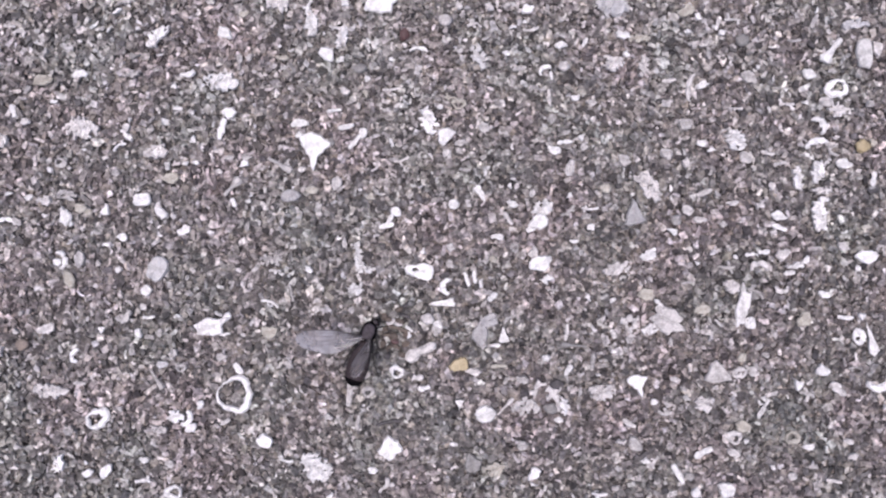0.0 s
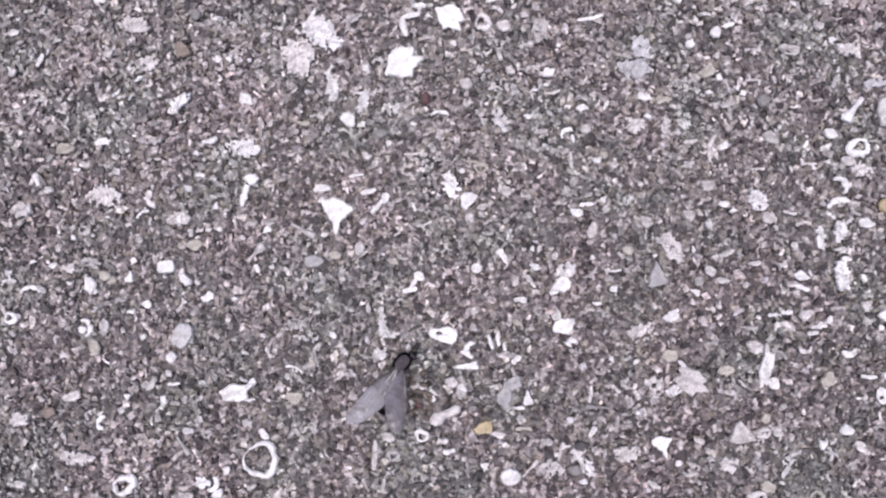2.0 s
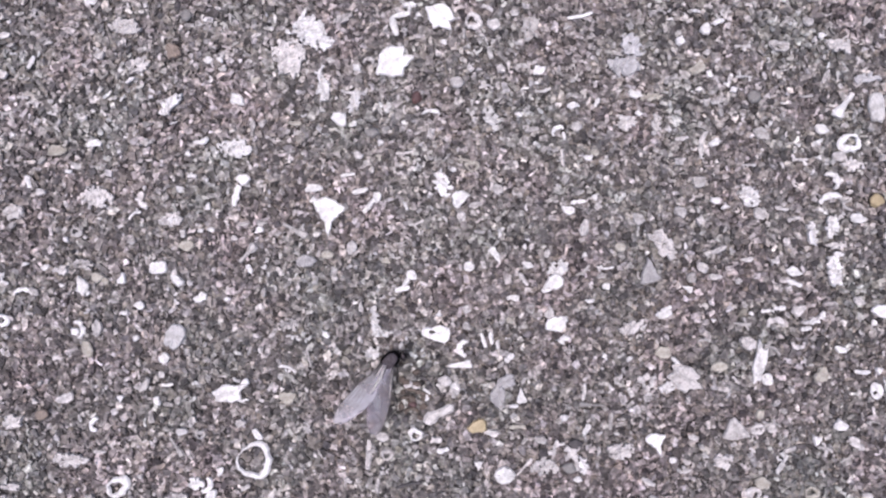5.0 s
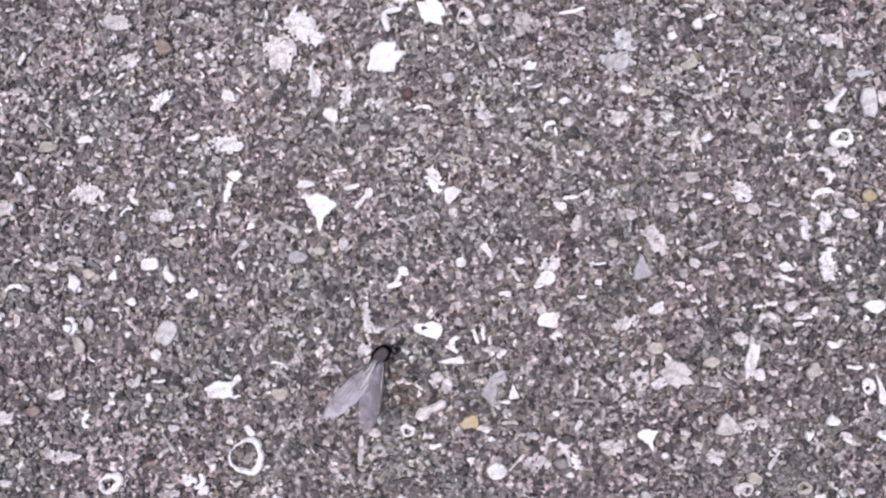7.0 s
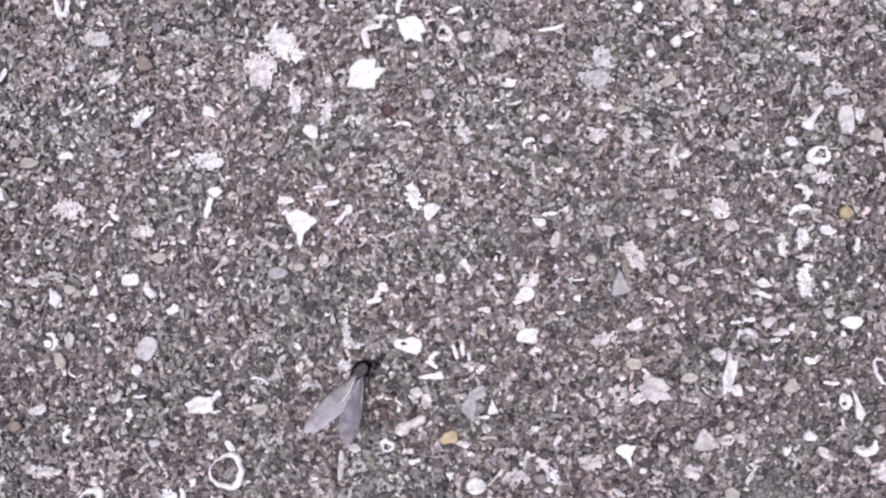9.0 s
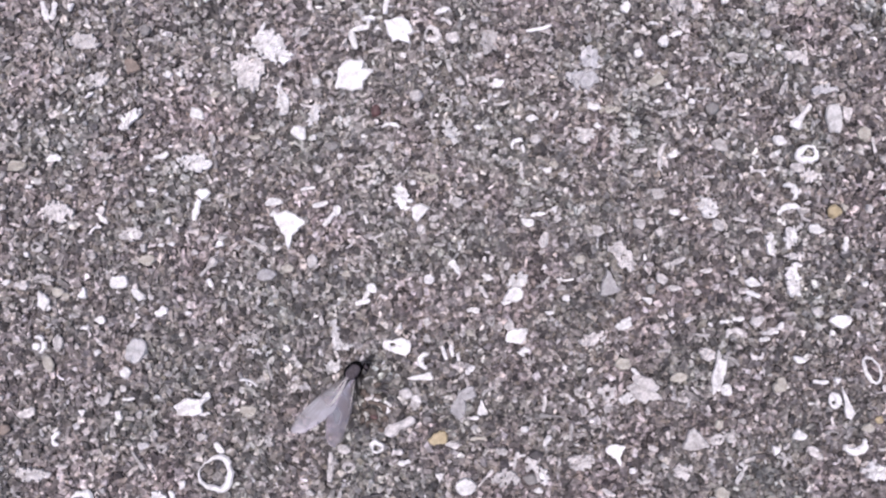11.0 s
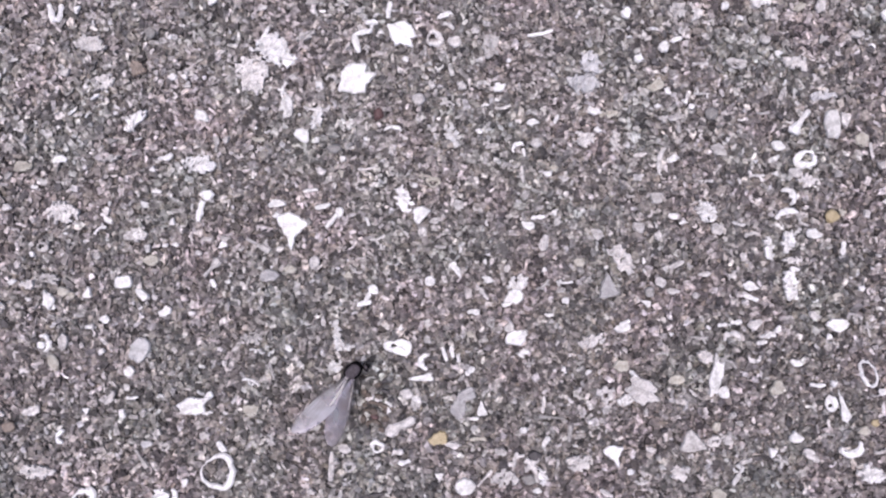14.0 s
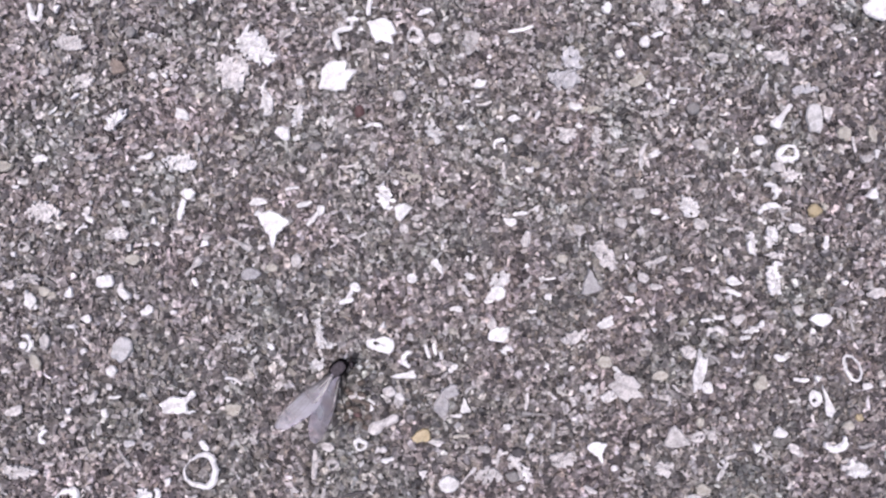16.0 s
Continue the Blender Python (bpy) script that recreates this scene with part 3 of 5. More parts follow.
bit("crumb", -29.83, 17.73, 0.70, 0.90, 0, "P", 33)
bit("chip", -34.46, 18.72, 1.10, 0.30, 15, "P", 34)
bit("chip", -30.47, 12.74, 0.40, 0.25, 0, "W", 35)
bit("chip", -33.56, 11.65, 0.80, 0.45, 80, "P", 36)
bit("chip", -23.34, 8.01, 0.50, 0.30, 0, "P", 37)
bit("chip", -28.48, 13.84, 0.50, 0.40, 0, "P", 38)
bit("chip", -19.76, 9.11, 0.40, 0.30, 0, "W", 39)
bit("fork", -36.65, 13.99, 1.03, 0.80, 0, "P", 40)
bit("crumb", -11.44, 19.77, 3.30, 2.30, -35, "W", 41)
bit("crumb", -10.05, 18.67, 1.40, 1.00, -40, "W", 42)
bit("chip", -13.29, 19.67, 0.60, 0.40, 0, "W", 43)
bit("crumb", -13.34, 17.48, 2.70, 2.60, 0, "P", 44)
bit("chip", -12.79, 16.08, 1.20, 0.80, -50, "P", 45)
bit("fork", -10.35, 15.88, 1.61, 1.03, 80, "W", 46)
bit("crumb", -10.20, 14.49, 1.80, 1.20, 90, "W", 47)
bit("crumb", -7.56, 13.39, 1.70, 0.90, 80, "W", 48)
bit("fork", -7.96, 14.49, 1.49, 0.80, 0, "P", 49)
bit("chip", -8.90, 11.90, 1.20, 1.10, 20, "W", 50)
bit("chip", -7.56, 11.45, 0.65, 0.50, 0, "W", 51)
bit("chip", -7.31, 16.43, 0.80, 0.80, 0, "W", 52)
bit("horned", -4.10, 17.02, 2.72, 2.68, 0, "W", 1291)
bit("stick", -3.38, 21.10, 1.60, 0.42, 12, "W", 54)
bit("stick", -3.97, 20.16, 1.70, 0.55, -75, "W", 55)
bit("stick", -2.63, 21.66, 0.90, 0.30, 80, "W", 56)
bit("horned", 0.10, 21.00, 2.25, 2.15, -65, "W", 217)
bit("chip", -18.12, 13.74, 1.40, 0.85, -30, "W", 58)
bit("crumb", -18.01, 9.41, 2.90, 1.50, 0, "W", 59)
bit("crumb", -16.57, 11.25, 1.20, 0.40, 80, "P", 60)
bit("chip", -16.22, 15.38, 0.90, 0.50, 0, "C", 61)
bit("chip", -16.38, 20.12, 0.70, 0.30, 0, "P", 62)
bit("chip", -16.13, 19.37, 0.70, 0.25, 25, "P", 63)
bit("chip", -12.79, 11.65, 1.00, 0.40, 0, "C", 64)
bit("chip", -5.27, 9.85, 0.60, 0.45, 80, "W", 65)
bit("stick", -3.08, 9.01, 1.70, 0.20, 8, "P", 66)
bit("chip", -5.37, 8.51, 0.70, 0.70, 0, "C", 67)
bit("chip", -0.98, 8.46, 0.70, 0.45, 0, "P", 68)
bit("chip", -7.31, 8.76, 0.90, 0.60, 0, "P", 69)
bit("pebble", -2.08, 13.84, 0.90, 1.00, 0, "R", 70)
bit("hook", -0.79, 12.49, 1.80, 0.80, 90, "W", 71)
bit("crumb", -0.83, 10.75, 1.10, 0.60, 90, "P", 72)
bit("crumb", -8.41, 20.86, 1.70, 0.50, 15, "P", 73)
bit("chip", -4.87, 19.87, 0.80, 0.60, 90, "P", 74)
bit("hook", -6.26, 17.08, 1.10, 0.80, 90, "P", 75)
bit("chip", -9.55, 17.13, 0.70, 0.40, 0, "P", 76)
bit("pebble", -6.06, 10.75, 1.30, 0.80, 0, "G", 77)
bit("stick", -8.15, 7.02, 1.30, 0.30, 10, "W", 78)
bit("chip", -15.72, 11.60, 0.80, 0.60, 0, "P", 79)
bit("chip", -19.11, 16.48, 0.90, 0.50, 0, "P", 80)
bit("chip", -19.26, 17.68, 0.60, 0.40, 0, "P", 81)
bit("chip", -13.04, 12.64, 0.40, 0.30, 0, "W", 82)
bit("crumb", 7.98, 19.76, 2.20, 1.40, 80, "P", 83)
bit("chip", 7.78, 18.97, 0.70, 0.60, 0, "P", 84)
bit("stick", 12.36, 20.96, 2.30, 0.30, 12, "W", 85)
bit("chip", 11.07, 19.96, 0.80, 0.60, 0, "P", 86)
bit("chip", 8.67, 16.18, 1.00, 0.70, 35, "W", 87)
bit("chip", 5.29, 16.23, 0.80, 0.80, 30, "P", 88)
bit("hook", 7.28, 16.33, 1.40, 1.00, 90, "P", 89)
bit("pebble", 1.51, 15.18, 1.10, 1.00, 0, "P", 90)
bit("chip", 11.56, 15.23, 0.70, 0.50, 0, "P", 91)
bit("chip", 11.66, 12.94, 0.90, 0.50, 0, "W", 92)
bit("stick", 13.75, 13.24, 0.80, 0.40, 65, "W", 93)
bit("chip", 16.84, 14.09, 1.50, 0.65, -8, "W", 94)
bit("chip", 17.39, 12.34, 0.80, 0.50, 20, "W", 95)
bit("crumb", 16.85, 18.20, 1.60, 1.90, 5, "B", 1611)
bit("crumb", 16.25, 16.45, 3.30, 1.70, 0, "B", 97)
bit("flake", 16.64, 16.23, 1.50, 1.20, 60, "B", 98)
bit("chip", 6.88, 12.24, 0.80, 0.45, 0, "W", 99)
bit("chip", 2.85, 12.39, 0.60, 0.50, 0, "P", 100)
bit("crumb", 4.49, 11.90, 2.00, 1.00, -55, "W", 101)
bit("ring", 2.90, 20.56, 1.60, 1.50, -40, "P", 102)
bit("chip", 4.69, 20.21, 1.00, 0.90, 0, "P", 103)
bit("chip", 3.55, 19.37, 0.80, 0.30, 0, "P", 104)
bit("chip", 0.31, 18.72, 0.50, 0.45, 0, "W", 105)
bit("hook", 10.27, 10.80, 1.40, 0.90, 125, "W", 106)
bit("pebble", 11.96, 11.15, 0.90, 0.85, 0, "P", 107)
bit("crumb", 16.24, 11.50, 1.70, 1.30, 0, "P", 108)
bit("chip", 16.54, 11.60, 0.80, 0.50, 0, "W", 109)
bit("hook", 10.76, 8.41, 1.80, 0.40, -175, "P", 110)
bit("chip", 13.00, 8.41, 0.80, 0.60, 0, "W", 111)
bit("fork", 2.05, 8.26, 1.03, 0.80, 0, "C", 112)
bit("ring", 2.80, 7.66, 1.30, 1.00, 0, "C", 113)
bit("chip", 1.21, 7.41, 0.45, 0.50, 0, "W", 114)
bit("pebble", 13.60, 8.91, 0.80, 0.70, 0, "C", 115)
bit("chip", 14.35, 8.01, 1.00, 0.50, 0, "P", 116)
bit("crumb", 9.62, 9.11, 1.50, 0.60, 0, "P", 117)
bit("stick", 8.03, 10.90, 1.20, 0.40, 10, "P", 118)
bit("chip", 7.38, 14.53, 0.70, 0.30, 20, "W", 119)
bit("chip", 8.53, 14.98, 0.40, 0.30, 0, "W", 120)
bit("fork", 9.02, 14.39, 1.38, 0.57, 10, "P", 121)
bit("chip", 17.84, 18.12, 0.40, 0.40, 0, "P", 122)
bit("chip", 17.79, 19.36, 0.80, 0.70, 0, "C", 123)
bit("fork", 4.09, 14.63, 1.26, 0.80, 0, "P", 124)
bit("chip", 2.70, 16.58, 0.70, 0.80, 0, "P", 125)
bit("crumb", 18.98, 11.25, 1.70, 0.80, 90, "P", 126)
bit("crumb", 18.48, 13.74, 1.80, 0.60, 0, "C", 127)
bit("fork", 19.23, 21.06, 1.26, 1.03, 0, "P", 128)
bit("chip", 9.52, 18.47, 0.50, 0.40, 0, "W", 129)
bit("chip", 6.53, 21.21, 0.70, 0.50, 0, "P", 130)
bit("chip", 23.41, 19.66, 0.90, 0.90, 0, "W", 131)
bit("chip", 24.46, 20.36, 1.30, 0.45, 10, "W", 132)
bit("chip", 21.17, 18.77, 0.85, 0.70, 50, "W", 133)
bit("flake", 22.61, 16.23, 1.30, 0.90, 25, "C", 134)
bit("chip", 23.71, 15.83, 0.90, 0.40, -60, "W", 135)
bit("fork", 26.60, 18.12, 1.38, 1.03, 0, "P", 136)
bit("ring", 29.68, 18.07, 1.80, 1.00, -10, "P", 137)
bit("chip", 32.27, 20.31, 0.90, 0.70, 0, "P", 138)
bit("chip", 33.61, 19.06, 0.60, 0.45, 0, "W", 139)
bit("chip", 32.77, 18.67, 0.70, 0.50, 80, "P", 140)
bit("crumb", 35.01, 18.22, 2.10, 1.20, 0, "P", 141)
bit("fork", 26.69, 15.48, 1.38, 0.80, 0, "W", 142)
bit("stick", 33.96, 15.48, 1.30, 0.40, 65, "P", 143)
bit("chip", 22.81, 14.48, 0.55, 0.40, 0, "W", 144)
bit("chip", 25.85, 14.33, 0.60, 0.50, 0, "W", 145)
bit("crumb", 24.10, 13.39, 2.00, 0.50, 10, "P", 146)
bit("stick", 24.70, 12.59, 1.10, 0.35, -80, "P", 147)
bit("pebble", 27.59, 13.74, 1.20, 1.00, 20, "G", 148)
bit("fork", 32.17, 13.84, 1.15, 0.46, 0, "P", 149)
bit("bone", 35.60, 12.99, 2.50, 1.10, -125, "W", 150)
bit("crumb", 37.44, 15.38, 2.30, 0.80, 10, "B", 151)
bit("plate", 38.50, 12.80, 1.45, 2.65, 6, "W", 1588)
bit("chip", 33.61, 10.90, 1.00, 0.70, -20, "W", 153)
bit("flake", 28.33, 10.50, 1.60, 0.90, -25, "P", 154)
bit("chip", 24.20, 9.75, 1.20, 0.60, 0, "W", 155)
bit("stick", 21.22, 10.10, 1.20, 0.35, 10, "P", 156)
bit("hook", 23.15, 9.50, 2.70, 0.90, 170, "P", 157)
bit("ring", 36.09, 9.70, 2.10, 1.70, 10, "W", 158)
bit("pebble", 35.15, 8.46, 1.20, 0.90, 0, "P", 159)
bit("chip", 33.41, 8.41, 0.50, 0.35, 0, "W", 160)
bit("fork", 31.77, 8.21, 1.38, 1.03, 0, "P", 161)
bit("chip", 30.47, 10.40, 0.50, 0.25, 80, "W", 162)
bit("fork", 27.19, 7.76, 1.26, 0.57, 0, "P", 163)
bit("crumb", 36.29, 7.76, 1.70, 1.10, 0, "P", 164)
bit("chip", 37.64, 20.46, 0.90, 0.60, 80, "P", 165)
bit("chip", 20.23, 20.56, 0.70, 0.40, 0, "W", 166)
bit("chip", 23.46, 17.62, 0.70, 0.50, 0, "P", 167)
bit("chip", 19.83, 16.72, 0.50, 0.40, 0, "C", 168)
bit("chip", 31.57, 9.50, 0.60, 0.30, 0, "W", 169)
bit("chip", 35.75, 11.15, 0.70, 0.40, 0, "P", 170)
bit("stick", -36.20, 6.52, 1.10, 0.50, -75, "W", 171)
bit("chip", -35.20, 5.67, 0.90, 0.60, 0, "P", 172)
bit("crumb", -30.32, 5.17, 2.50, 1.70, 0, "P", 173)
bit("chip", -26.08, 5.92, 0.70, 0.45, 0, "W", 174)
bit("chip", -21.80, 7.02, 0.90, 0.30, 0, "W", 175)
bit("chip", -20.45, 6.67, 0.45, 0.40, 0, "W", 176)
bit("crumb", -26.33, 4.92, 1.40, 0.70, -60, "P", 177)
bit("chip", -26.18, 4.38, 0.70, 0.55, 80, "W", 178)
bit("fork", -26.98, 3.53, 1.26, 0.92, 30, "W", 179)
bit("chip", -20.40, 4.28, 0.80, 0.55, 85, "W", 180)
bit("crumb", -23.69, 3.13, 2.20, 1.00, 0, "P", 181)
bit("flake", -23.49, 3.13, 1.30, 0.70, 0, "W", 182)
bit("crumb", -37.44, 3.83, 1.40, 1.20, 0, "P", 183)
bit("chip", -36.89, 3.93, 0.70, 0.50, 80, "W", 184)
bit("chip", -37.54, 2.73, 0.70, 0.60, 0, "P", 185)
bit("ring", -32.21, 2.13, 1.10, 0.90, 0, "P", 186)
bit("chip", -33.05, 1.44, 0.50, 0.40, 90, "W", 187)
bit("chip", -31.41, 1.64, 0.60, 0.35, 0, "P", 188)
bit("chip", -30.17, 3.33, 0.50, 0.25, 0, "W", 189)
bit("chip", -21.00, 2.14, 0.80, 0.40, 15, "W", 190)
bit("chip", -20.20, 2.28, 0.90, 0.40, 0, "W", 191)
bit("crumb", -22.59, 1.89, 0.60, 0.50, 0, "W", 192)
bit("flake", -22.26, 0.86, 1.44, 1.02, -165, "C", 1548)
bit("chip", -36.54, -0.70, 0.70, 0.40, 20, "W", 194)
bit("chip", -34.84, -1.00, 0.70, 0.40, 15, "W", 195)
bit("flake", -24.81, -1.09, 1.62, 1.21, 11, "W", 1657)
bit("chip", -23.19, -2.15, 1.50, 0.85, -15, "W", 197)
bit("flake", -21.10, -3.69, 1.30, 0.90, 30, "W", 198)
bit("chip", -31.51, -2.55, 1.80, 1.10, -75, "W", 199)
bit("chip", -31.06, -3.29, 0.60, 0.40, 0, "W", 200)
bit("chip", -28.12, -2.00, 0.90, 0.80, 80, "W", 201)
bit("fork", -38.73, -2.45, 1.26, 0.80, 0, "W", 202)
bit("hook", -36.84, -3.19, 1.80, 0.90, 90, "W", 203)
bit("chip", -35.94, -3.09, 0.90, 0.60, -50, "P", 204)
bit("chip", -33.40, -2.55, 0.45, 0.30, 0, "W", 205)
bit("flake", -26.47, -4.39, 1.20, 0.80, 10, "W", 206)
bit("chip", -27.92, -5.03, 0.70, 0.30, -5, "W", 207)
bit("ring", -38.73, -5.68, 1.20, 1.10, 0, "W", 208)
bit("hook", -31.75, -6.40, 1.75, 1.20, 15, "W", 209)
bit("chip", -32.20, -6.68, 0.70, 0.60, 0, "W", 210)
bit("pebble", -30.26, -1.85, 1.00, 0.90, 0, "C", 211)
bit("pebble", -29.51, -2.20, 0.70, 0.60, 0, "C", 212)
bit("crumb", -33.45, -1.25, 1.30, 0.80, 0, "P", 213)
bit("crumb", -31.46, -0.75, 2.00, 0.80, -10, "P", 214)
bit("flake", -30.20, -6.30, 1.60, 0.95, 75, "P", 215)
bit("plate", -23.35, -7.10, 1.70, 2.25, -25, "B", 216)
bit("chip", -26.72, -7.18, 0.60, 0.60, 0, "W", 217)
bit("chip", -38.48, -7.08, 0.60, 0.50, 0, "P", 218)
bit("pebble", -27.28, 1.29, 0.80, 0.60, 0, "P", 219)
bit("chip", -25.28, -0.21, 0.60, 0.30, 0, "P", 220)
bit("chip", -17.32, 6.62, 1.20, 0.80, 10, "W", 221)
bit("stick", -17.91, 5.22, 1.90, 0.60, 75, "W", 222)
bit("flake", -11.04, 5.87, 1.60, 0.80, 5, "W", 223)
bit("chip", -11.14, 4.97, 0.90, 0.60, 0, "W", 224)
bit("shard", -9.85, 3.95, 2.05, 2.05, 0, "W", 225)
bit("stick", -7.06, 5.62, 1.40, 0.40, 15, "W", 226)
bit("stick", -6.26, 4.33, 1.60, 0.45, 50, "W", 227)
bit("chip", -5.61, 5.02, 0.90, 0.60, 80, "W", 228)
bit("chip", -8.35, 4.28, 0.70, 0.60, 0, "G", 229)
bit("bone", -12.83, 2.19, 2.40, 0.70, -28, "P", 230)
bit("bone", -16.92, 0.14, 2.00, 0.80, 48, "P", 231)
bit("stick", -16.77, -1.20, 0.80, 0.50, -60, "W", 232)
bit("chip", -15.72, 2.88, 0.90, 0.50, 0, "P", 233)
bit("chip", -15.92, 2.19, 0.80, 0.60, 30, "W", 234)
bit("chip", -15.47, -1.00, 0.65, 0.50, 0, "W", 235)
bit("flake", -11.81, -0.55, 1.70, 1.10, 7, "L", 408)
bit("pebble", -9.99, -0.00, 1.10, 0.70, 0, "C", 237)
bit("chip", -4.67, -0.60, 0.90, 0.65, 0, "C", 238)
bit("fork", -4.07, 0.05, 1.26, 1.03, -30, "P", 239)
bit("flake", -2.55, -1.81, 0.98, 0.81, 326, "W", 408)
bit("stick", -3.37, -3.04, 1.30, 0.55, 15, "W", 241)
bit("stick", -3.07, -2.44, 0.90, 0.40, 60, "W", 242)
bit("chip", -18.76, -3.89, 0.75, 0.45, 15, "W", 243)
bit("chip", -12.53, -2.84, 0.70, 0.40, 80, "P", 244)
bit("chip", -15.52, -3.24, 1.00, 0.50, 70, "P", 245)
bit("chip", -0.24, -5.18, 0.70, 0.65, 0, "W", 246)
bit("crumb", -5.70, -6.00, 2.60, 0.80, -80, "W", 247)
bit("crumb", -5.20, -6.90, 1.70, 0.60, 5, "W", 248)
bit("chip", -3.02, 4.28, 0.80, 0.40, -75, "W", 249)
bit("fork", -2.13, 2.78, 1.38, 0.80, 20, "P", 250)
bit("crumb", 0.11, 6.22, 2.40, 1.30, -65, "W", 251)
bit("crumb", -13.38, -6.08, 1.80, 1.10, 0, "P", 252)
bit("fork", -13.03, -7.12, 1.03, 0.57, 0, "W", 253)
bit("chip", -6.91, -4.58, 0.90, 0.40, 80, "P", 254)
bit("pebble", -7.80, 0.64, 1.20, 0.90, 80, "P", 255)
bit("chip", -18.11, 1.49, 0.60, 0.40, 0, "P", 256)
bit("chip", -9.99, -6.92, 0.90, 0.50, 0, "W", 257)
bit("chip", -14.13, 1.84, 0.70, 0.45, 0, "P", 258)
bit("chip", -3.42, 1.04, 1.40, 0.25, 0, "P", 259)
bit("chip", -17.36, 2.73, 1.20, 0.30, 0, "P", 260)
bit("flake", 1.69, 4.91, 1.88, 1.26, -144, "W", 1076)
bit("chip", 2.95, 4.18, 1.10, 0.50, 0, "P", 262)
bit("chip", 1.70, 3.38, 0.80, 0.60, 80, "P", 263)
bit("flake", 4.99, 5.67, 1.20, 0.80, 0, "P", 264)
bit("chip", 11.01, 6.52, 0.80, 0.70, 30, "P", 265)
bit("stick", 12.16, 4.53, 1.30, 0.35, 8, "W", 266)
bit("chip", 12.16, 5.32, 0.90, 0.40, 20, "P", 267)
bit("flake", 11.26, 3.83, 1.30, 0.80, -15, "W", 268)
bit("chip", 13.60, 4.97, 0.80, 0.45, 60, "W", 269)
bit("chip", 13.90, 4.13, 0.90, 0.60, 40, "P", 270)
bit("flake", 17.38, 3.03, 1.30, 0.80, -25, "P", 271)
bit("stick", 12.75, 2.29, 1.40, 0.65, 80, "P", 272)
bit("stick", 3.40, 1.99, 1.00, 0.30, 0, "P", 273)
bit("chip", 5.19, 1.69, 0.50, 0.40, 90, "W", 274)
bit("chip", 7.43, 0.59, 0.50, 0.50, 0, "W", 275)
bit("tri", 4.79, -0.10, 1.70, 0.75, -58, "W", 276)
bit("flake", 2.47, -1.10, 1.02, 0.89, 155, "W", 1235)
bit("chip", 7.68, -1.00, 1.20, 0.55, -5, "W", 278)
bit("stick", 7.28, -2.24, 1.30, 0.35, -55, "P", 279)
bit("crumb", 10.27, -1.25, 1.70, 1.30, 40, "W", 280)
bit("flake", 9.77, -2.54, 2.10, 1.30, 30, "W", 281)
bit("chip", 9.27, -3.24, 0.80, 0.60, 40, "W", 282)
bit("chip", 12.65, -0.10, 0.70, 0.50, 30, "W", 283)
bit("fork", 14.50, -1.15, 1.49, 0.57, 0, "W", 284)
bit("chip", 14.15, -1.94, 0.90, 0.50, 0, "P", 285)
bit("chip", 14.59, -2.84, 0.70, 0.60, 60, "W", 286)
bit("flake", 6.38, -3.89, 1.20, 0.65, -20, "W", 287)
bit("chip", 13.05, -4.13, 0.80, 0.40, 0, "W", 288)
bit("ring", 7.93, -4.83, 0.80, 0.90, 0, "P", 289)
bit("chip", 9.52, -5.18, 1.10, 0.70, 80, "P", 290)
bit("flake", 10.17, -6.15, 2.13, 1.29, -167, "W", 490)
bit("chip", 10.86, -7.32, 0.70, 0.60, 0, "W", 292)
bit("eyelet", -0.45, -7.02, 2.65, 1.08, -6, "W", 293)
bit("crumb", 19.50, 0.85, 3.10, 1.50, -62, "P", 294)
bit("tri", 18.35, -1.60, 2.20, 1.75, 100, "L", 295)
bit("flake", 19.72, -5.35, 1.55, 0.79, 18, "W", 1588)
bit("stick", 3.75, -7.62, 1.30, 0.35, -70, "W", 297)
bit("stick", 4.44, -7.42, 1.10, 0.35, -80, "W", 298)
bit("chip", 2.25, -6.33, 0.70, 0.70, 0, "P", 299)
bit("crumb", 16.83, -6.52, 2.20, 0.90, 20, "P", 300)
bit("pebble", 15.84, 0.54, 0.90, 0.80, 0, "C", 301)
bit("pebble", 6.03, -5.83, 0.70, 0.60, 0, "C", 303)
bit("chip", 2.20, -4.93, 0.70, 0.70, 0, "P", 304)
bit("fork", 12.50, -1.45, 1.49, 0.69, 40, "P", 305)
bit("chip", 9.37, 0.05, 0.70, 0.50, 80, "P", 306)
bit("flake", 22.66, 6.27, 1.20, 1.10, 0, "P", 307)
bit("chip", 24.15, 4.73, 1.00, 0.55, -5, "W", 308)
bit("chip", 25.00, 3.98, 0.80, 0.40, 0, "W", 309)
bit("crumb", 27.29, 5.02, 2.10, 1.50, -50, "W", 310)
bit("flake", 28.13, 3.53, 1.20, 1.00, -50, "P", 311)
bit("hook", 34.65, 6.42, 1.80, 1.30, 30, "W", 312)
bit("hook", 34.45, 4.73, 2.30, 1.20, 100, "W", 313)
bit("fork", 35.79, 4.28, 1.49, 1.26, -50, "P", 314)
bit("flake", 36.79, 2.93, 1.40, 0.85, -10, "W", 315)
bit("pebble", 38.28, 4.53, 1.30, 1.10, 20, "Y", 316)
bit("crumb", 32.81, 1.70, 1.70, 0.75, -88, "W", 317)
bit("crumb", 34.45, 2.30, 2.00, 1.00, 78, "W", 318)
bit("crumb", 34.75, 0.64, 1.60, 0.50, 0, "P", 319)
bit("stick", 24.50, 0.30, 1.40, 0.45, 25, "P", 320)
bit("chip", 23.05, -1.35, 1.00, 0.60, -30, "P", 321)
bit("chip", 24.10, -2.04, 1.00, 0.50, 0, "P", 322)
bit("tri", 21.76, -3.14, 1.00, 0.55, 160, "W", 323)
bit("flake", 31.01, -1.66, 1.47, 0.80, 165, "W", 1777)
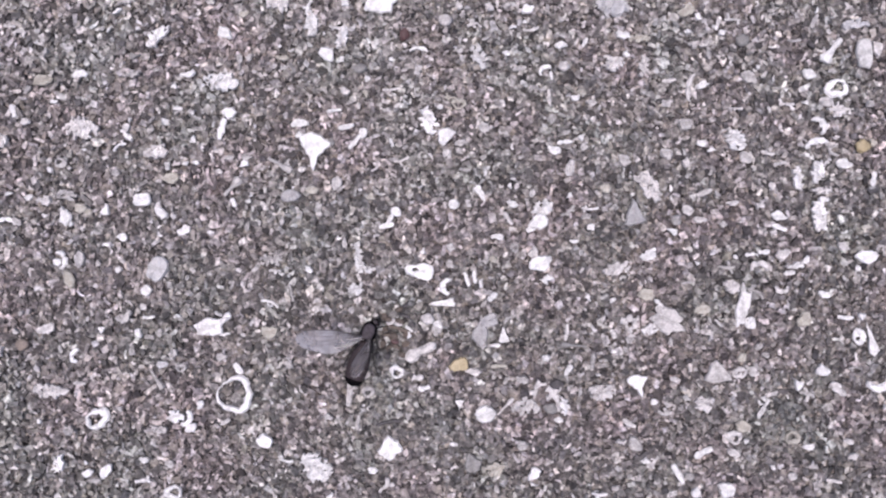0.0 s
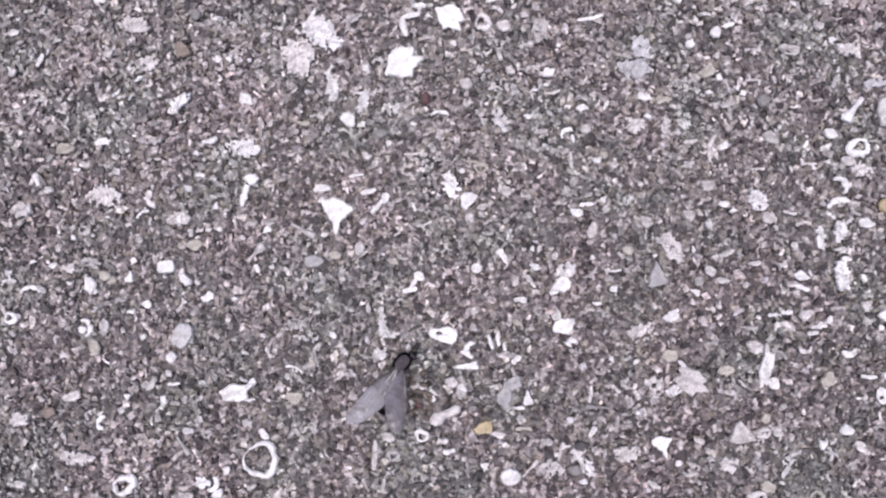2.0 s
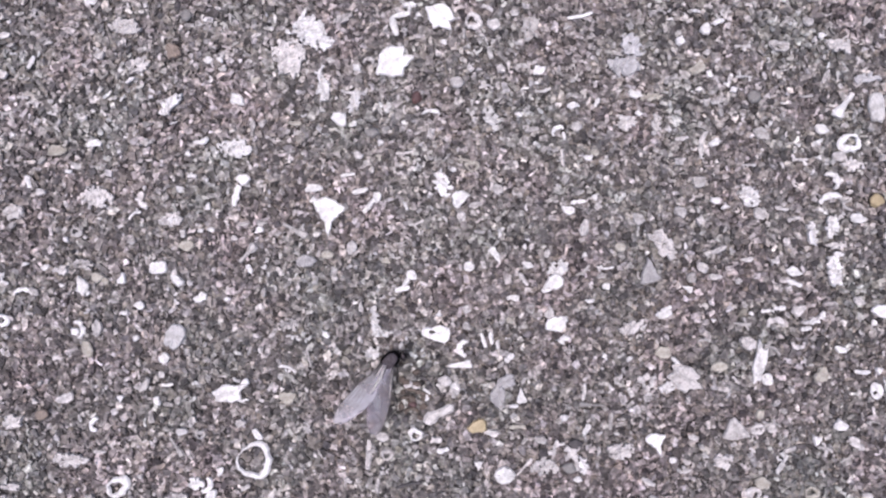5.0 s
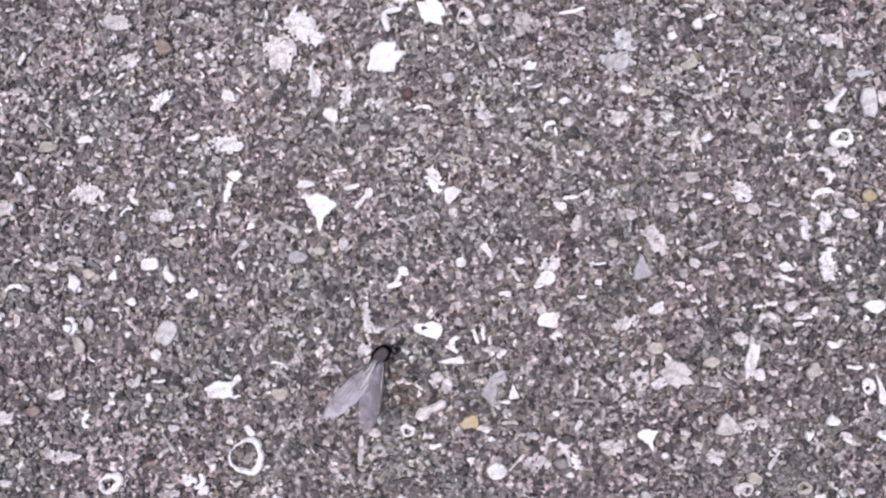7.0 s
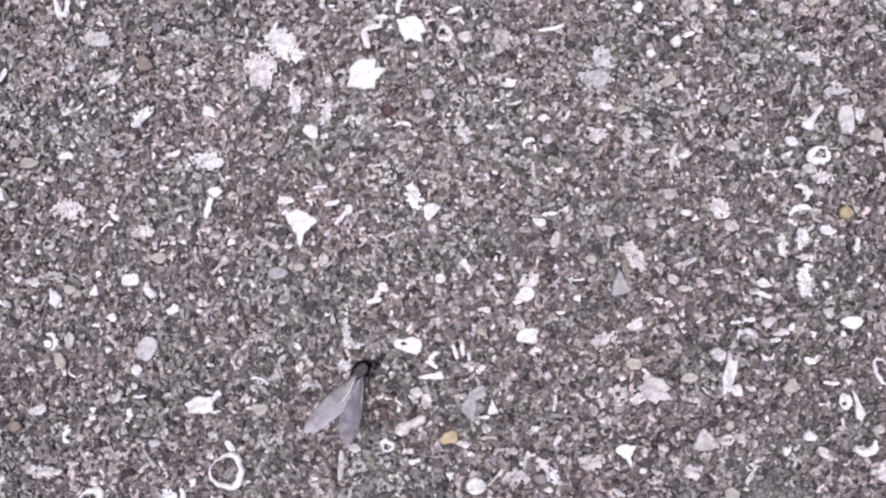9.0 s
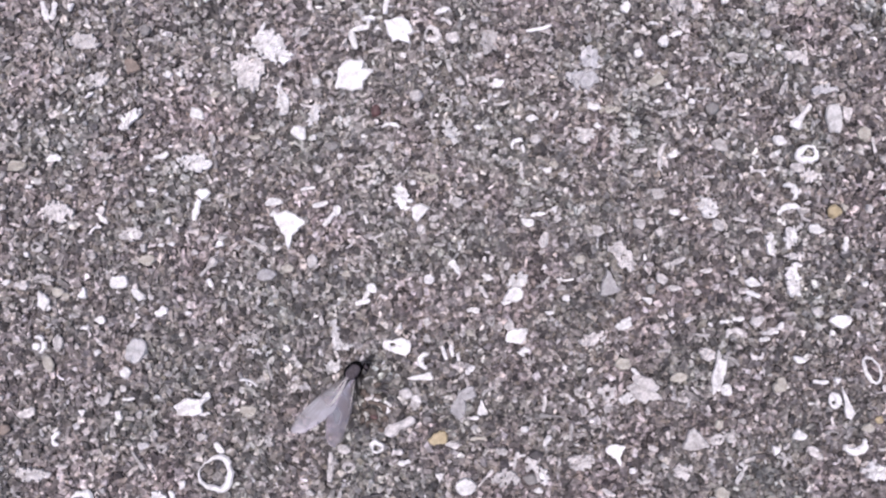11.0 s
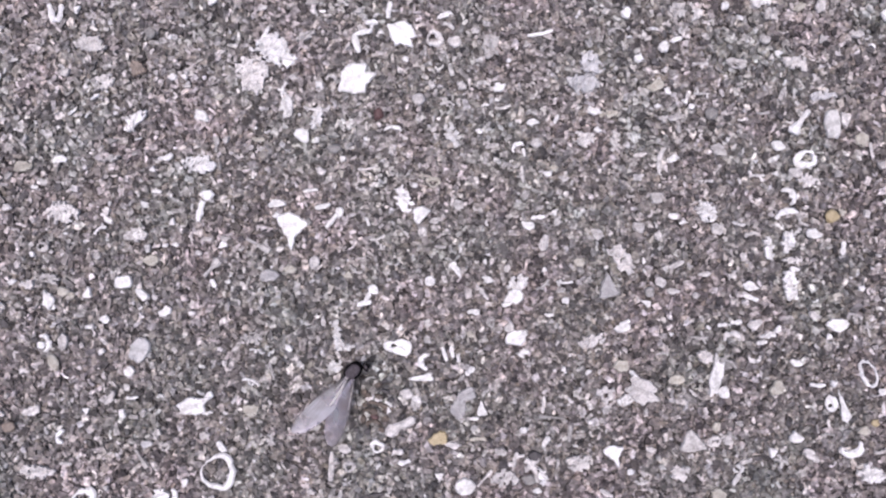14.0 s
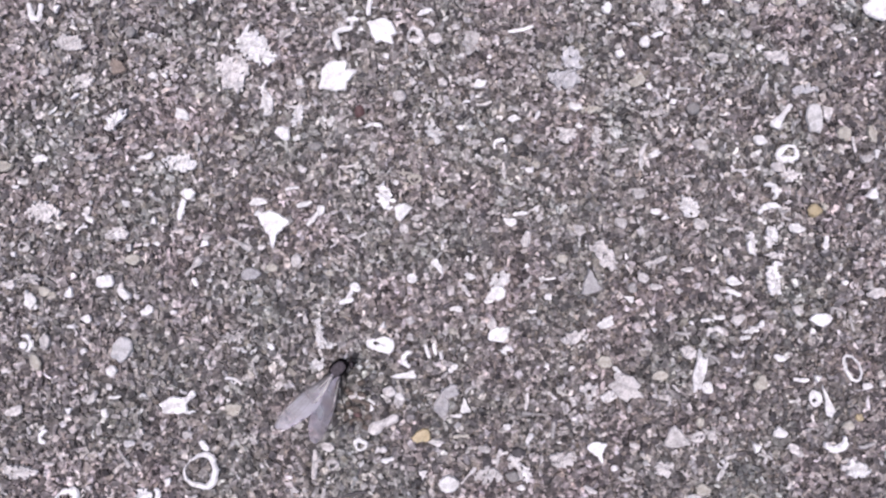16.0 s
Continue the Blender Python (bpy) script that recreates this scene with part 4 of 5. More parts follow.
bit("stick", 31.06, -2.69, 1.30, 0.40, -20, "W", 325)
bit("crumb", 34.65, -1.45, 2.70, 1.30, 90, "W", 326)
bit("chip", 34.25, -2.19, 1.30, 0.60, 85, "W", 327)
bit("pebble", 22.11, -2.19, 0.90, 0.90, 0, "P", 328)
bit("chip", 21.56, 0.64, 0.50, 0.30, 90, "W", 329)
bit("chip", 21.61, -0.20, 0.40, 0.40, 0, "W", 330)
bit("chip", 21.12, 3.68, 0.90, 0.90, 0, "P", 331)
bit("chip", 22.71, 2.83, 1.00, 0.80, 80, "P", 332)
bit("chip", 30.47, 0.89, 0.80, 0.50, 80, "P", 333)
bit("hook", 31.27, 2.93, 1.30, 0.60, 100, "P", 334)
bit("chip", 27.03, -0.55, 1.00, 0.40, 0, "P", 335)
bit("crumb", 29.47, -0.70, 0.80, 0.80, 0, "P", 336)
bit("stick", 19.87, -4.93, 1.00, 0.45, 30, "W", 337)
bit("chip", 23.95, -5.92, 0.60, 0.55, 0, "W", 338)
bit("stick", 29.67, -4.83, 1.00, 0.40, 5, "W", 339)
bit("stick", 28.47, -5.08, 0.80, 0.30, 10, "W", 340)
bit("chip", 27.23, -5.38, 0.40, 0.40, 0, "W", 341)
bit("chip", 26.63, -4.68, 0.60, 0.50, 70, "P", 342)
bit("crumb", 32.65, -5.92, 1.60, 0.60, 15, "W", 343)
bit("chip", 33.35, -5.43, 0.70, 0.40, 80, "W", 344)
bit("stick", 31.91, -6.67, 0.90, 0.40, 10, "W", 345)
bit("hook", 29.27, -6.17, 1.70, 1.30, 90, "P", 346)
bit("fork", 26.48, -6.17, 1.49, 1.03, 0, "P", 347)
bit("flake", 38.78, -5.13, 2.00, 1.20, -175, "W", 1548)
bit("chip", 36.63, -4.28, 1.00, 0.70, -40, "P", 349)
bit("chip", 31.26, -4.98, 1.10, 0.80, 0, "P", 350)
bit("chip", 26.19, -2.49, 0.60, 0.50, 0, "P", 351)
bit("fork", 19.97, 0.05, 1.61, 1.26, 0, "P", 352)
bit("stick", 30.17, 3.93, 1.20, 0.30, -10, "P", 354)
bit("chip", 38.02, -6.27, 0.60, 0.40, 90, "W", 355)
bit("pebble", -31.00, -8.17, 1.55, 1.00, -70, "C", 356)
bit("flake", -24.23, -8.92, 1.00, 0.90, -60, "W", 357)
bit("pebble", -35.03, -13.95, 1.10, 0.90, 0, "O", 358)
bit("chip", -35.73, -12.75, 0.80, 0.45, 0, "P", 359)
bit("chip", -35.24, -11.16, 0.70, 0.60, 70, "P", 360)
bit("flake", -32.94, -12.50, 2.00, 0.75, 12, "P", 361)
bit("tri", -28.11, -12.55, 0.70, 0.60, -90, "W", 362)
bit("chip", -24.88, -12.75, 0.70, 0.55, -60, "W", 363)
bit("chip", -23.08, -12.75, 1.10, 0.60, 0, "P", 364)
bit("hook", -30.45, -14.79, 1.40, 1.10, 170, "W", 365)
bit("crumb", -26.22, -11.41, 1.40, 0.70, 40, "P", 366)
bit("stick", -24.03, -11.31, 1.10, 0.25, 5, "W", 367)
bit("crumb", -32.74, -17.88, 2.40, 1.10, 0, "P", 368)
bit("chip", -31.55, -17.88, 1.00, 0.50, -10, "P", 369)
bit("chip", -30.45, -18.22, 0.30, 0.30, 0, "W", 370)
bit("ring", -28.46, -20.30, 2.30, 1.80, 30, "W", 371)
bit("crumb", -21.49, -19.96, 1.30, 0.90, 0, "W", 372)
bit("hook", -20.49, -20.11, 1.50, 1.10, -20, "W", 373)
bit("chip", -20.14, -21.06, 1.00, 0.80, 60, "W", 374)
bit("chip", -26.42, -19.37, 0.80, 0.50, 0, "P", 375)
bit("bone", -23.18, -16.73, 1.90, 0.60, -55, "P", 376)
bit("flake", -22.73, -15.39, 1.10, 0.70, 0, "B", 377)
bit("crumb", -21.79, -14.49, 1.10, 0.70, 80, "P", 378)
bit("ring", -21.09, -15.73, 0.90, 0.80, 0, "P", 379)
bit("chip", -33.44, -20.56, 0.40, 0.40, 0, "W", 380)
bit("crumb", -37.67, -20.12, 1.50, 0.50, 0, "P", 381)
bit("crumb", -37.62, -14.54, 1.70, 1.10, 0, "P", 382)
bit("chip", -19.40, -18.87, 0.70, 0.50, 80, "W", 383)
bit("crumb", -22.98, -21.11, 1.30, 0.90, 0, "P", 384)
bit("chip", -38.02, -21.11, 0.90, 0.50, 0, "P", 385)
bit("stick", -30.05, -17.23, 1.10, 0.30, 0, "P", 386)
bit("crumb", -30.80, -21.36, 1.50, 0.70, 0, "P", 387)
bit("finned", -18.60, -12.10, 2.05, 1.70, 0, "W", 666)
bit("chip", -17.26, -11.30, 1.20, 0.60, 60, "W", 389)
bit("chip", -17.36, -12.80, 1.00, 0.40, 0, "W", 390)
bit("flake", -16.11, -15.73, 1.20, 0.70, -55, "W", 391)
bit("hoop", -16.30, -18.00, 3.05, 3.30, -8, "W", 392)
bit("chip", -13.18, -17.08, 0.40, 0.40, 0, "W", 393)
bit("fork", -13.48, -10.06, 1.61, 0.80, -20, "W", 394)
bit("flake", -13.38, -12.50, 1.50, 1.10, 0, "C", 395)
bit("crumb", -5.96, -8.62, 1.30, 0.90, 0, "W", 396)
bit("bent", -0.15, -14.05, 3.10, 1.35, 62, "P", 2439)
bit("ring", -2.28, -15.88, 1.30, 1.10, -30, "W", 398)
bit("chip", -0.53, -16.38, 0.90, 0.80, 60, "P", 399)
bit("chip", -0.19, -17.22, 0.80, 0.45, 0, "W", 400)
bit("fork", -11.58, -9.01, 1.61, 0.69, -75, "P", 401)
bit("flake", -5.26, -15.98, 1.20, 0.75, -15, "P", 402)
bit("stick", -6.46, -17.62, 2.60, 0.45, 88, "P", 403)
bit("chip", -6.06, -17.37, 0.80, 0.70, 0, "P", 404)
bit("ring", -4.81, -17.67, 1.10, 1.00, 0, "P", 405)
bit("chip", -8.30, -19.96, 0.90, 0.50, 0, "P", 406)
bit("chip", -1.18, -19.56, 1.00, 0.50, 80, "P", 407)
bit("twig", -2.92, -20.31, 2.30, 0.30, 12, "D", 408)
bit("stick", -5.61, -20.36, 1.30, 0.40, 85, "P", 409)
bit("chip", -17.51, -14.64, 1.10, 0.70, 30, "P", 410)
bit("crumb", -11.73, -15.28, 1.10, 0.70, 80, "P", 411)
bit("chip", -17.11, -20.36, 0.90, 0.50, 30, "P", 412)
bit("hook", 1.95, -8.32, 1.60, 1.25, 170, "W", 413)
bit("tri", 1.71, -9.76, 2.30, 0.75, 185, "W", 414)
bit("stick", 6.03, -9.16, 1.00, 0.45, 40, "W", 415)
bit("stick", 5.24, -9.76, 0.70, 0.30, 50, "P", 416)
bit("chip", 10.51, -7.52, 1.00, 0.70, -60, "W", 417)
bit("stick", 4.99, -8.02, 0.70, 0.30, -80, "W", 418)
bit("chip", 14.34, -9.11, 0.70, 0.55, 70, "W", 419)
bit("chip", 16.53, -9.31, 0.65, 0.45, 5, "W", 420)
bit("fork", 11.26, -8.51, 0.92, 0.80, 0, "P", 421)
bit("flake", 5.59, -11.30, 2.00, 1.00, 10, "L", 422)
bit("flake", 4.99, -12.49, 1.80, 1.30, 60, "L", 423)
bit("crumb", 1.21, -12.00, 1.60, 0.75, 80, "P", 424)
bit("chip", 1.26, -11.65, 0.70, 0.60, 0, "W", 425)
bit("pebble", 0.31, -11.15, 1.10, 0.90, 0, "P", 426)
bit("tri", 7.05, -12.50, 1.50, 0.90, 95, "W", 427)
bit("stick", 6.38, -13.39, 0.80, 0.30, 5, "W", 428)
bit("flake", 3.21, -15.13, 1.59, 1.12, -162, "Y", 954)
bit("pebble", 10.81, -14.43, 0.70, 0.55, 0, "W", 430)
bit("stick", 12.80, -15.48, 1.00, 0.50, 60, "W", 431)
bit("stick", 14.89, -14.73, 1.50, 0.35, 85, "P", 432)
bit("bone", 13.25, -13.29, 2.20, 0.45, 175, "G", 433)
bit("shard", 18.70, -16.35, 1.30, 1.25, 20, "W", 434)
bit("stick", 6.68, -15.28, 1.40, 0.35, 5, "C", 435)
bit("chip", 8.77, -16.37, 1.30, 0.60, 0, "P", 436)
bit("fork", 10.01, -17.12, 1.38, 1.26, 70, "P", 437)
bit("fork", 11.40, -18.10, 2.30, 2.00, 120, "P", 438)
bit("crumb", 12.45, -18.46, 1.60, 0.75, -75, "W", 439)
bit("pebble", 11.26, -18.86, 1.20, 1.00, 0, "G", 440)
bit("crumb", 9.05, -18.72, 2.30, 1.50, 0, "P", 441)
bit("flake", 5.54, -19.41, 1.93, 1.51, 179, "W", 1235)
bit("tri", 3.25, -18.56, 0.85, 0.75, -90, "W", 443)
bit("bone", 7.28, -18.76, 2.00, 0.40, 48, "P", 444)
bit("chip", 11.95, -19.86, 0.80, 0.40, 0, "W", 445)
bit("crumb", 15.74, -17.37, 2.50, 1.30, 0, "P", 446)
bit("stick", 0.16, -17.22, 1.00, 0.40, 20, "W", 447)
bit("stick", 18.07, -19.95, 1.30, 0.40, -30, "P", 448)
bit("chip", 4.59, -15.73, 1.20, 0.50, 0, "P", 449)
bit("chip", 13.75, -17.37, 0.90, 0.60, 60, "P", 450)
bit("pebble", 11.76, -16.72, 1.10, 0.90, 0, "D", 451)
bit("stick", 12.55, -12.15, 1.50, 0.30, 85, "P", 452)
bit("chip", 5.19, -13.29, 1.00, 0.80, 0, "P", 453)
bit("crumb", 18.08, -11.30, 1.50, 1.20, 0, "P", 454)
bit("flake", 19.62, -8.81, 1.50, 1.00, -10, "C", 455)
bit("horned", 21.45, -11.00, 2.50, 2.20, -40, "P", 688)
bit("crumb", 19.97, -11.65, 1.50, 0.80, 40, "W", 457)
bit("chip", 20.71, -9.91, 1.20, 0.50, 35, "P", 458)
bit("finned", 27.87, -9.65, 2.60, 1.20, 75, "W", 494)
bit("crumb", 26.98, -7.91, 1.50, 1.10, 0, "P", 460)
bit("fork", 28.97, -8.51, 1.61, 1.15, -30, "P", 461)
bit("ring", 28.62, -11.15, 1.00, 0.90, 0, "W", 462)
bit("flake", 33.30, -10.65, 1.30, 1.10, -40, "C", 463)
bit("chip", 35.09, -8.46, 1.20, 0.55, -12, "W", 464)
bit("stick", 36.93, -10.45, 1.40, 0.35, -3, "W", 465)
bit("chip", 38.22, -10.30, 0.70, 0.70, 0, "W", 466)
bit("eyelet", 38.22, -12.14, 1.50, 1.20, 90, "W", 467)
bit("tri", 25.75, -15.35, 2.00, 2.30, 95, "P", 1400)
bit("chip", 25.68, -14.98, 1.30, 0.70, 20, "W", 469)
bit("chip", 21.71, -12.89, 0.80, 0.65, 60, "P", 470)
bit("ring", 27.82, -15.47, 1.10, 1.00, 0, "P", 471)
bit("fork", 29.02, -15.28, 1.38, 1.26, 0, "P", 472)
bit("chip", 34.84, -15.08, 1.40, 0.85, 3, "W", 473)
bit("chip", 32.70, -16.42, 1.10, 0.80, 15, "W", 474)
bit("hook", 33.74, -17.31, 1.60, 0.60, 70, "P", 475)
bit("fork", 29.96, -18.61, 1.90, 1.40, 60, "W", 476)
bit("stick", 36.38, -16.82, 1.60, 0.55, -35, "P", 477)
bit("flake", 28.07, -20.20, 1.50, 1.10, -30, "C", 478)
bit("ring", 27.42, -21.19, 1.30, 1.30, 0, "P", 479)
bit("ring", 32.54, -21.09, 1.40, 1.20, 0, "C", 480)
bit("chip", 29.32, -13.19, 0.80, 0.60, 50, "P", 481)
bit("chip", 29.96, -13.88, 0.60, 0.50, 0, "P", 482)
bit("hook", 31.21, -8.06, 1.30, 1.00, -90, "P", 483)
bit("crumb", 24.44, -18.11, 1.50, 1.20, -30, "P", 484)
bit("chip", 28.42, -21.49, 0.40, 0.40, 0, "W", 485)
bit("chip", 37.42, -21.34, 1.00, 0.60, 0, "P", 486)
bit("fork", 37.87, -15.02, 1.15, 0.80, 0, "P", 487)
bit("fork", 21.11, -18.86, 1.15, 1.03, 0, "P", 488)
bit("chip", 22.70, -16.87, 0.80, 0.70, 0, "P", 489)
bit("chip", 20.21, -18.06, 0.60, 0.50, 0, "W", 490)
bit("chip", 21.95, -16.12, 0.70, 0.40, 0, "P", 491)
bit("stick", 23.20, -7.67, 1.20, 0.20, 10, "P", 492)
bit("flake", 24.44, -10.00, 1.60, 0.70, 0, "C", 493)
bit("stick", 25.84, -11.15, 0.90, 0.25, -45, "P", 494)
bit("chip", 28.02, -14.13, 1.00, 0.60, 60, "C", 495)
bit("twig", -2.10, -12.15, 2.60, 0.32, -18, "N", 496)
bit("pebble", -3.07, -11.30, 0.70, 0.50, 20, "N", 497)
bit("pebble", -2.13, -11.45, 0.80, 0.50, -20, "N", 498)
bit("pebble", -1.48, -12.60, 0.70, 0.55, 0, "N", 499)
bit("pebble", -2.62, -12.75, 0.80, 0.60, 40, "N", 500)
bit("pebble", -3.37, -12.10, 0.55, 0.45, 0, "N", 501)
bit("chip", -35.20, -22.71, 0.80, 0.60, -59, "P", 502)
bit("crumb", -31.66, -24.34, 2.19, 0.70, 81, "W", 503)
bit("chip", -28.98, -24.99, 1.10, 0.50, 16, "W", 504)
bit("chip", -28.57, -25.63, 1.00, 0.40, 1, "P", 505)
bit("flake", -27.54, -24.83, 1.42, 0.84, 56, "W", 408)
bit("chip", -24.21, -23.84, 0.90, 0.55, -4, "W", 507)
bit("chip", -22.07, -24.11, 0.80, 0.50, -19, "P", 508)
bit("fork", -24.37, -25.77, 1.26, 1.15, 1, "W", 509)
bit("ring", -21.64, -26.67, 1.60, 1.30, 1, "W", 510)
bit("flake", -13.85, -22.01, 1.40, 1.20, -59, "W", 511)
bit("fork", -11.94, -23.57, 1.38, 0.80, -19, "W", 512)
bit("flake", -2.75, -22.53, 2.22, 1.79, 51, "W", 1518)
bit("crumb", -9.31, -24.32, 2.69, 1.99, -39, "W", 514)
bit("pebble", -4.25, -24.50, 0.90, 0.55, -9, "W", 515)
bit("chip", -7.93, -26.73, 0.70, 0.50, 61, "W", 516)
bit("fork", -2.99, -26.06, 1.49, 1.15, 31, "P", 517)
bit("flake", 4.40, -23.74, 1.69, 1.30, 81, "G", 518)
bit("crumb", 6.39, -24.20, 1.99, 1.10, 1, "C", 519)
bit("flake", 9.82, -24.45, 1.30, 0.90, 51, "W", 520)
bit("chip", 9.88, -25.49, 0.70, 0.35, -9, "W", 521)
bit("chip", 6.67, -25.93, 1.00, 0.45, -19, "P", 522)
bit("chip", 8.84, -22.14, 0.90, 0.70, 1, "P", 523)
bit("pebble", 18.61, -21.80, 1.40, 1.00, -49, "P", 524)
bit("chip", 17.41, -21.57, 0.90, 0.70, 1, "P", 525)
bit("chip", 19.52, -23.18, 0.65, 0.60, 31, "W", 526)
bit("stick", 24.62, -22.51, 1.69, 0.65, 29, "W", 527)
bit("stick", 22.41, -24.37, 1.89, 0.60, -59, "W", 528)
bit("pebble", 23.41, -24.56, 0.80, 0.70, 1, "P", 529)
bit("flake", 26.65, -25.70, 1.50, 1.20, -29, "W", 530)
bit("chip", 24.12, -26.08, 1.20, 0.80, 81, "W", 531)
bit("chip", 27.45, -22.67, 1.20, 0.90, -49, "P", 532)
bit("chip", 34.05, -21.93, 0.90, 0.45, -9, "W", 533)
bit("chip", 37.88, -22.62, 0.70, 0.70, 1, "P", 534)
bit("chip", 30.84, -23.71, 0.50, 0.40, 1, "W", 535)
bit("stick", 36.27, -24.92, 1.40, 0.35, -9, "P", 536)
bit("pebble", 32.54, -24.48, 0.80, 0.70, 1, "P", 537)
bit("chip", 17.07, -25.69, 0.80, 0.60, 1, "P", 538)
bit("fork", 15.59, -26.15, 1.38, 1.15, 1, "W", 539)
bit("stick", -31.10, 22.87, 1.62, 0.52, -76, "W", 540)
bit("stick", -30.32, 22.85, 1.62, 0.48, 80, "W", 541)
bit("stick", -30.71, 22.32, 0.80, 0.45, 0, "W", 542)
bit("chip", -28.70, 23.16, 0.71, 0.51, 80, "W", 543)
bit("chip", -26.88, 24.26, 0.71, 0.61, -0, "P", 544)
bit("chip", -16.74, 23.86, 1.02, 0.61, 20, "W", 545)
bit("chip", -12.36, 23.43, 1.12, 0.51, 20, "P", 546)
bit("chip", -8.06, 23.97, 1.22, 0.71, -20, "P", 547)
bit("chip", -3.88, 23.14, 0.91, 0.81, -0, "P", 548)
bit("stick", -1.05, 23.13, 1.52, 0.46, 80, "W", 549)
bit("flake", 5.38, 24.41, 1.12, 1.02, -0, "W", 550)
bit("chip", 3.55, 22.50, 1.52, 0.46, 15, "W", 551)
bit("chip", -5.03, 23.80, 1.22, 0.36, -20, "P", 552)
bit("chip", 20.03, 22.67, 0.91, 0.91, -0, "W", 553)
bit("crumb", 24.69, 22.90, 1.52, 1.02, -0, "P", 554)
bit("crumb", 26.21, 22.59, 1.02, 0.81, 80, "P", 555)
bit("chip", 28.85, 23.23, 0.81, 0.61, 80, "W", 556)
bit("crumb", 32.14, 23.88, 1.83, 1.22, 30, "W", 557)
bit("crumb", 32.89, 22.61, 1.42, 0.91, -0, "P", 558)
bit("chip", 35.48, 23.35, 1.32, 0.46, 20, "C", 559)
bit("flake", 37.26, 23.24, 1.12, 1.02, 90, "P", 560)
bit("chip", 30.16, 22.27, 0.61, 0.36, -20, "W", 561)
bit("flake", 44.31, 22.45, 2.87, 2.01, 179, "W", 408)
bit("chip", 43.70, 24.43, 1.22, 0.61, -20, "W", 563)
bit("chip", 40.54, 20.85, 1.22, 0.91, -10, "P", 564)
bit("chip", -22.03, 24.84, 0.41, 0.30, -0, "W", 565)
bit("flake", 39.68, 13.21, 1.42, 0.91, -80, "P", 566)
bit("flake", 41.09, 11.43, 1.32, 1.02, 80, "C", 567)
bit("flake", 43.62, 11.31, 1.83, 0.91, -80, "C", 568)
bit("stick", 41.99, 10.41, 1.42, 0.30, -80, "P", 569)
bit("flake", 43.00, 9.14, 1.32, 0.91, -0, "P", 570)
bit("tri", 43.96, 9.49, 1.02, 0.56, -100, "W", 571)
bit("chip", 39.04, 8.25, 0.71, 0.71, -0, "P", 572)
bit("chip", 43.43, 5.90, 1.02, 0.91, -0, "W", 573)
bit("chip", 41.30, 4.80, 0.91, 0.91, -0, "P", 574)
bit("chip", 39.12, 4.86, 0.71, 0.51, -60, "C", 575)
bit("chip", 40.90, -1.83, 0.71, 0.46, -0, "W", 576)
bit("flake", 43.63, -2.86, 1.52, 0.81, 5, "P", 577)
bit("chip", 43.03, -2.10, 0.91, 0.71, -0, "P", 578)
bit("chip", 44.31, -0.23, 0.71, 0.51, -0, "W", 579)
bit("stick", 39.25, 1.67, 1.22, 0.41, 85, "W", 580)
bit("fork", 40.38, -4.36, 1.29, 1.05, -20, "P", 581)
bit("stick", 41.59, -5.53, 1.42, 0.30, -75, "P", 582)
bit("ring", 41.61, -9.52, 2.74, 1.52, -65, "W", 583)
bit("chip", 42.87, -11.10, 1.02, 0.46, 5, "W", 584)
bit("tri", 39.26, -12.39, 3.15, 0.81, 105, "W", 585)
bit("pebble", 42.09, -13.88, 0.71, 0.71, -0, "Y", 586)
bit("chip", 41.02, -14.53, 1.02, 0.71, -0, "C", 587)
bit("hook", 40.00, -16.20, 2.30, 1.60, -75, "W", 588)
bit("hook", 42.79, -16.31, 1.83, 0.61, -75, "P", 589)
bit("crumb", 41.76, -18.48, 2.33, 1.22, -22, "W", 590)
bit("chip", 44.71, -17.28, 1.02, 0.71, 80, "W", 591)
bit("chip", 42.29, 1.05, 0.71, 0.51, -0, "P", 592)
bit("chip", 44.19, -10.86, 0.71, 0.61, -0, "P", 593)
bit("chip", 44.26, 16.73, 0.71, 0.41, -0, "W", 594)
# brown hook added for the dark strokes below the twig, not shell
bit("hook", -2.87, -12.74, 1.50, 0.60, 75, "N", 3001)
# brown arc added as the dark outline round a grain, not shell
bit("hook", -2.62, -13.79, 1.40, 0.90, 95, "N", 3002)
bit("hook", -1.67, -11.00, 1.10, 0.60, 80, "D", 3003)
bit("pebble", -2.17, -10.35, 0.70, 0.50, 20, "N", 3010)
bit("pebble", -3.46, -10.99, 0.60, 0.50, 60, "N", 3011)
bit("pebble", -2.52, -13.19, 0.80, 0.50, -10, "R", 3012)
bit("pebble", -1.53, -13.39, 0.70, 0.50, 30, "N", 3013)
bit("pebble", -3.52, -13.38, 0.70, 0.50, 80, "N", 3014)
bit("pebble", -1.88, -14.33, 0.60, 0.50, 0, "N", 3015)
bit("pebble", -3.17, -14.48, 0.70, 0.50, 45, "D", 3016)
bit("pebble", -1.02, -11.70, 0.60, 0.45, 10, "D", 3017)
bit("pebble", -4.12, -14.33, 0.60, 0.45, 10, "D", 3018)
bit("pebble", -1.67, -10.00, 0.60, 0.40, 40, "D", 3019)
bit("flake", -2.87, -11.44, 0.75, 0.55, 20, "P", 3030)
bit("flake", -2.17, -11.59, 0.70, 0.50, -30, "P", 3031)
bit("chip", -1.28, -12.59, 0.55, 0.50, 0, "W", 3032)
bit("stick", -1.27, -12.09, 0.80, 0.35, -35, "W", 3033)
bit("fork", 20.26, -11.88, 1.30, 1.00, 30, "W", 4001)
bit("hook", 20.63, -9.53, 1.20, 0.50, 40, "W", 4002)
bit("hook", -2.63, 22.00, 1.30, 0.55, 95, "W", 4003)
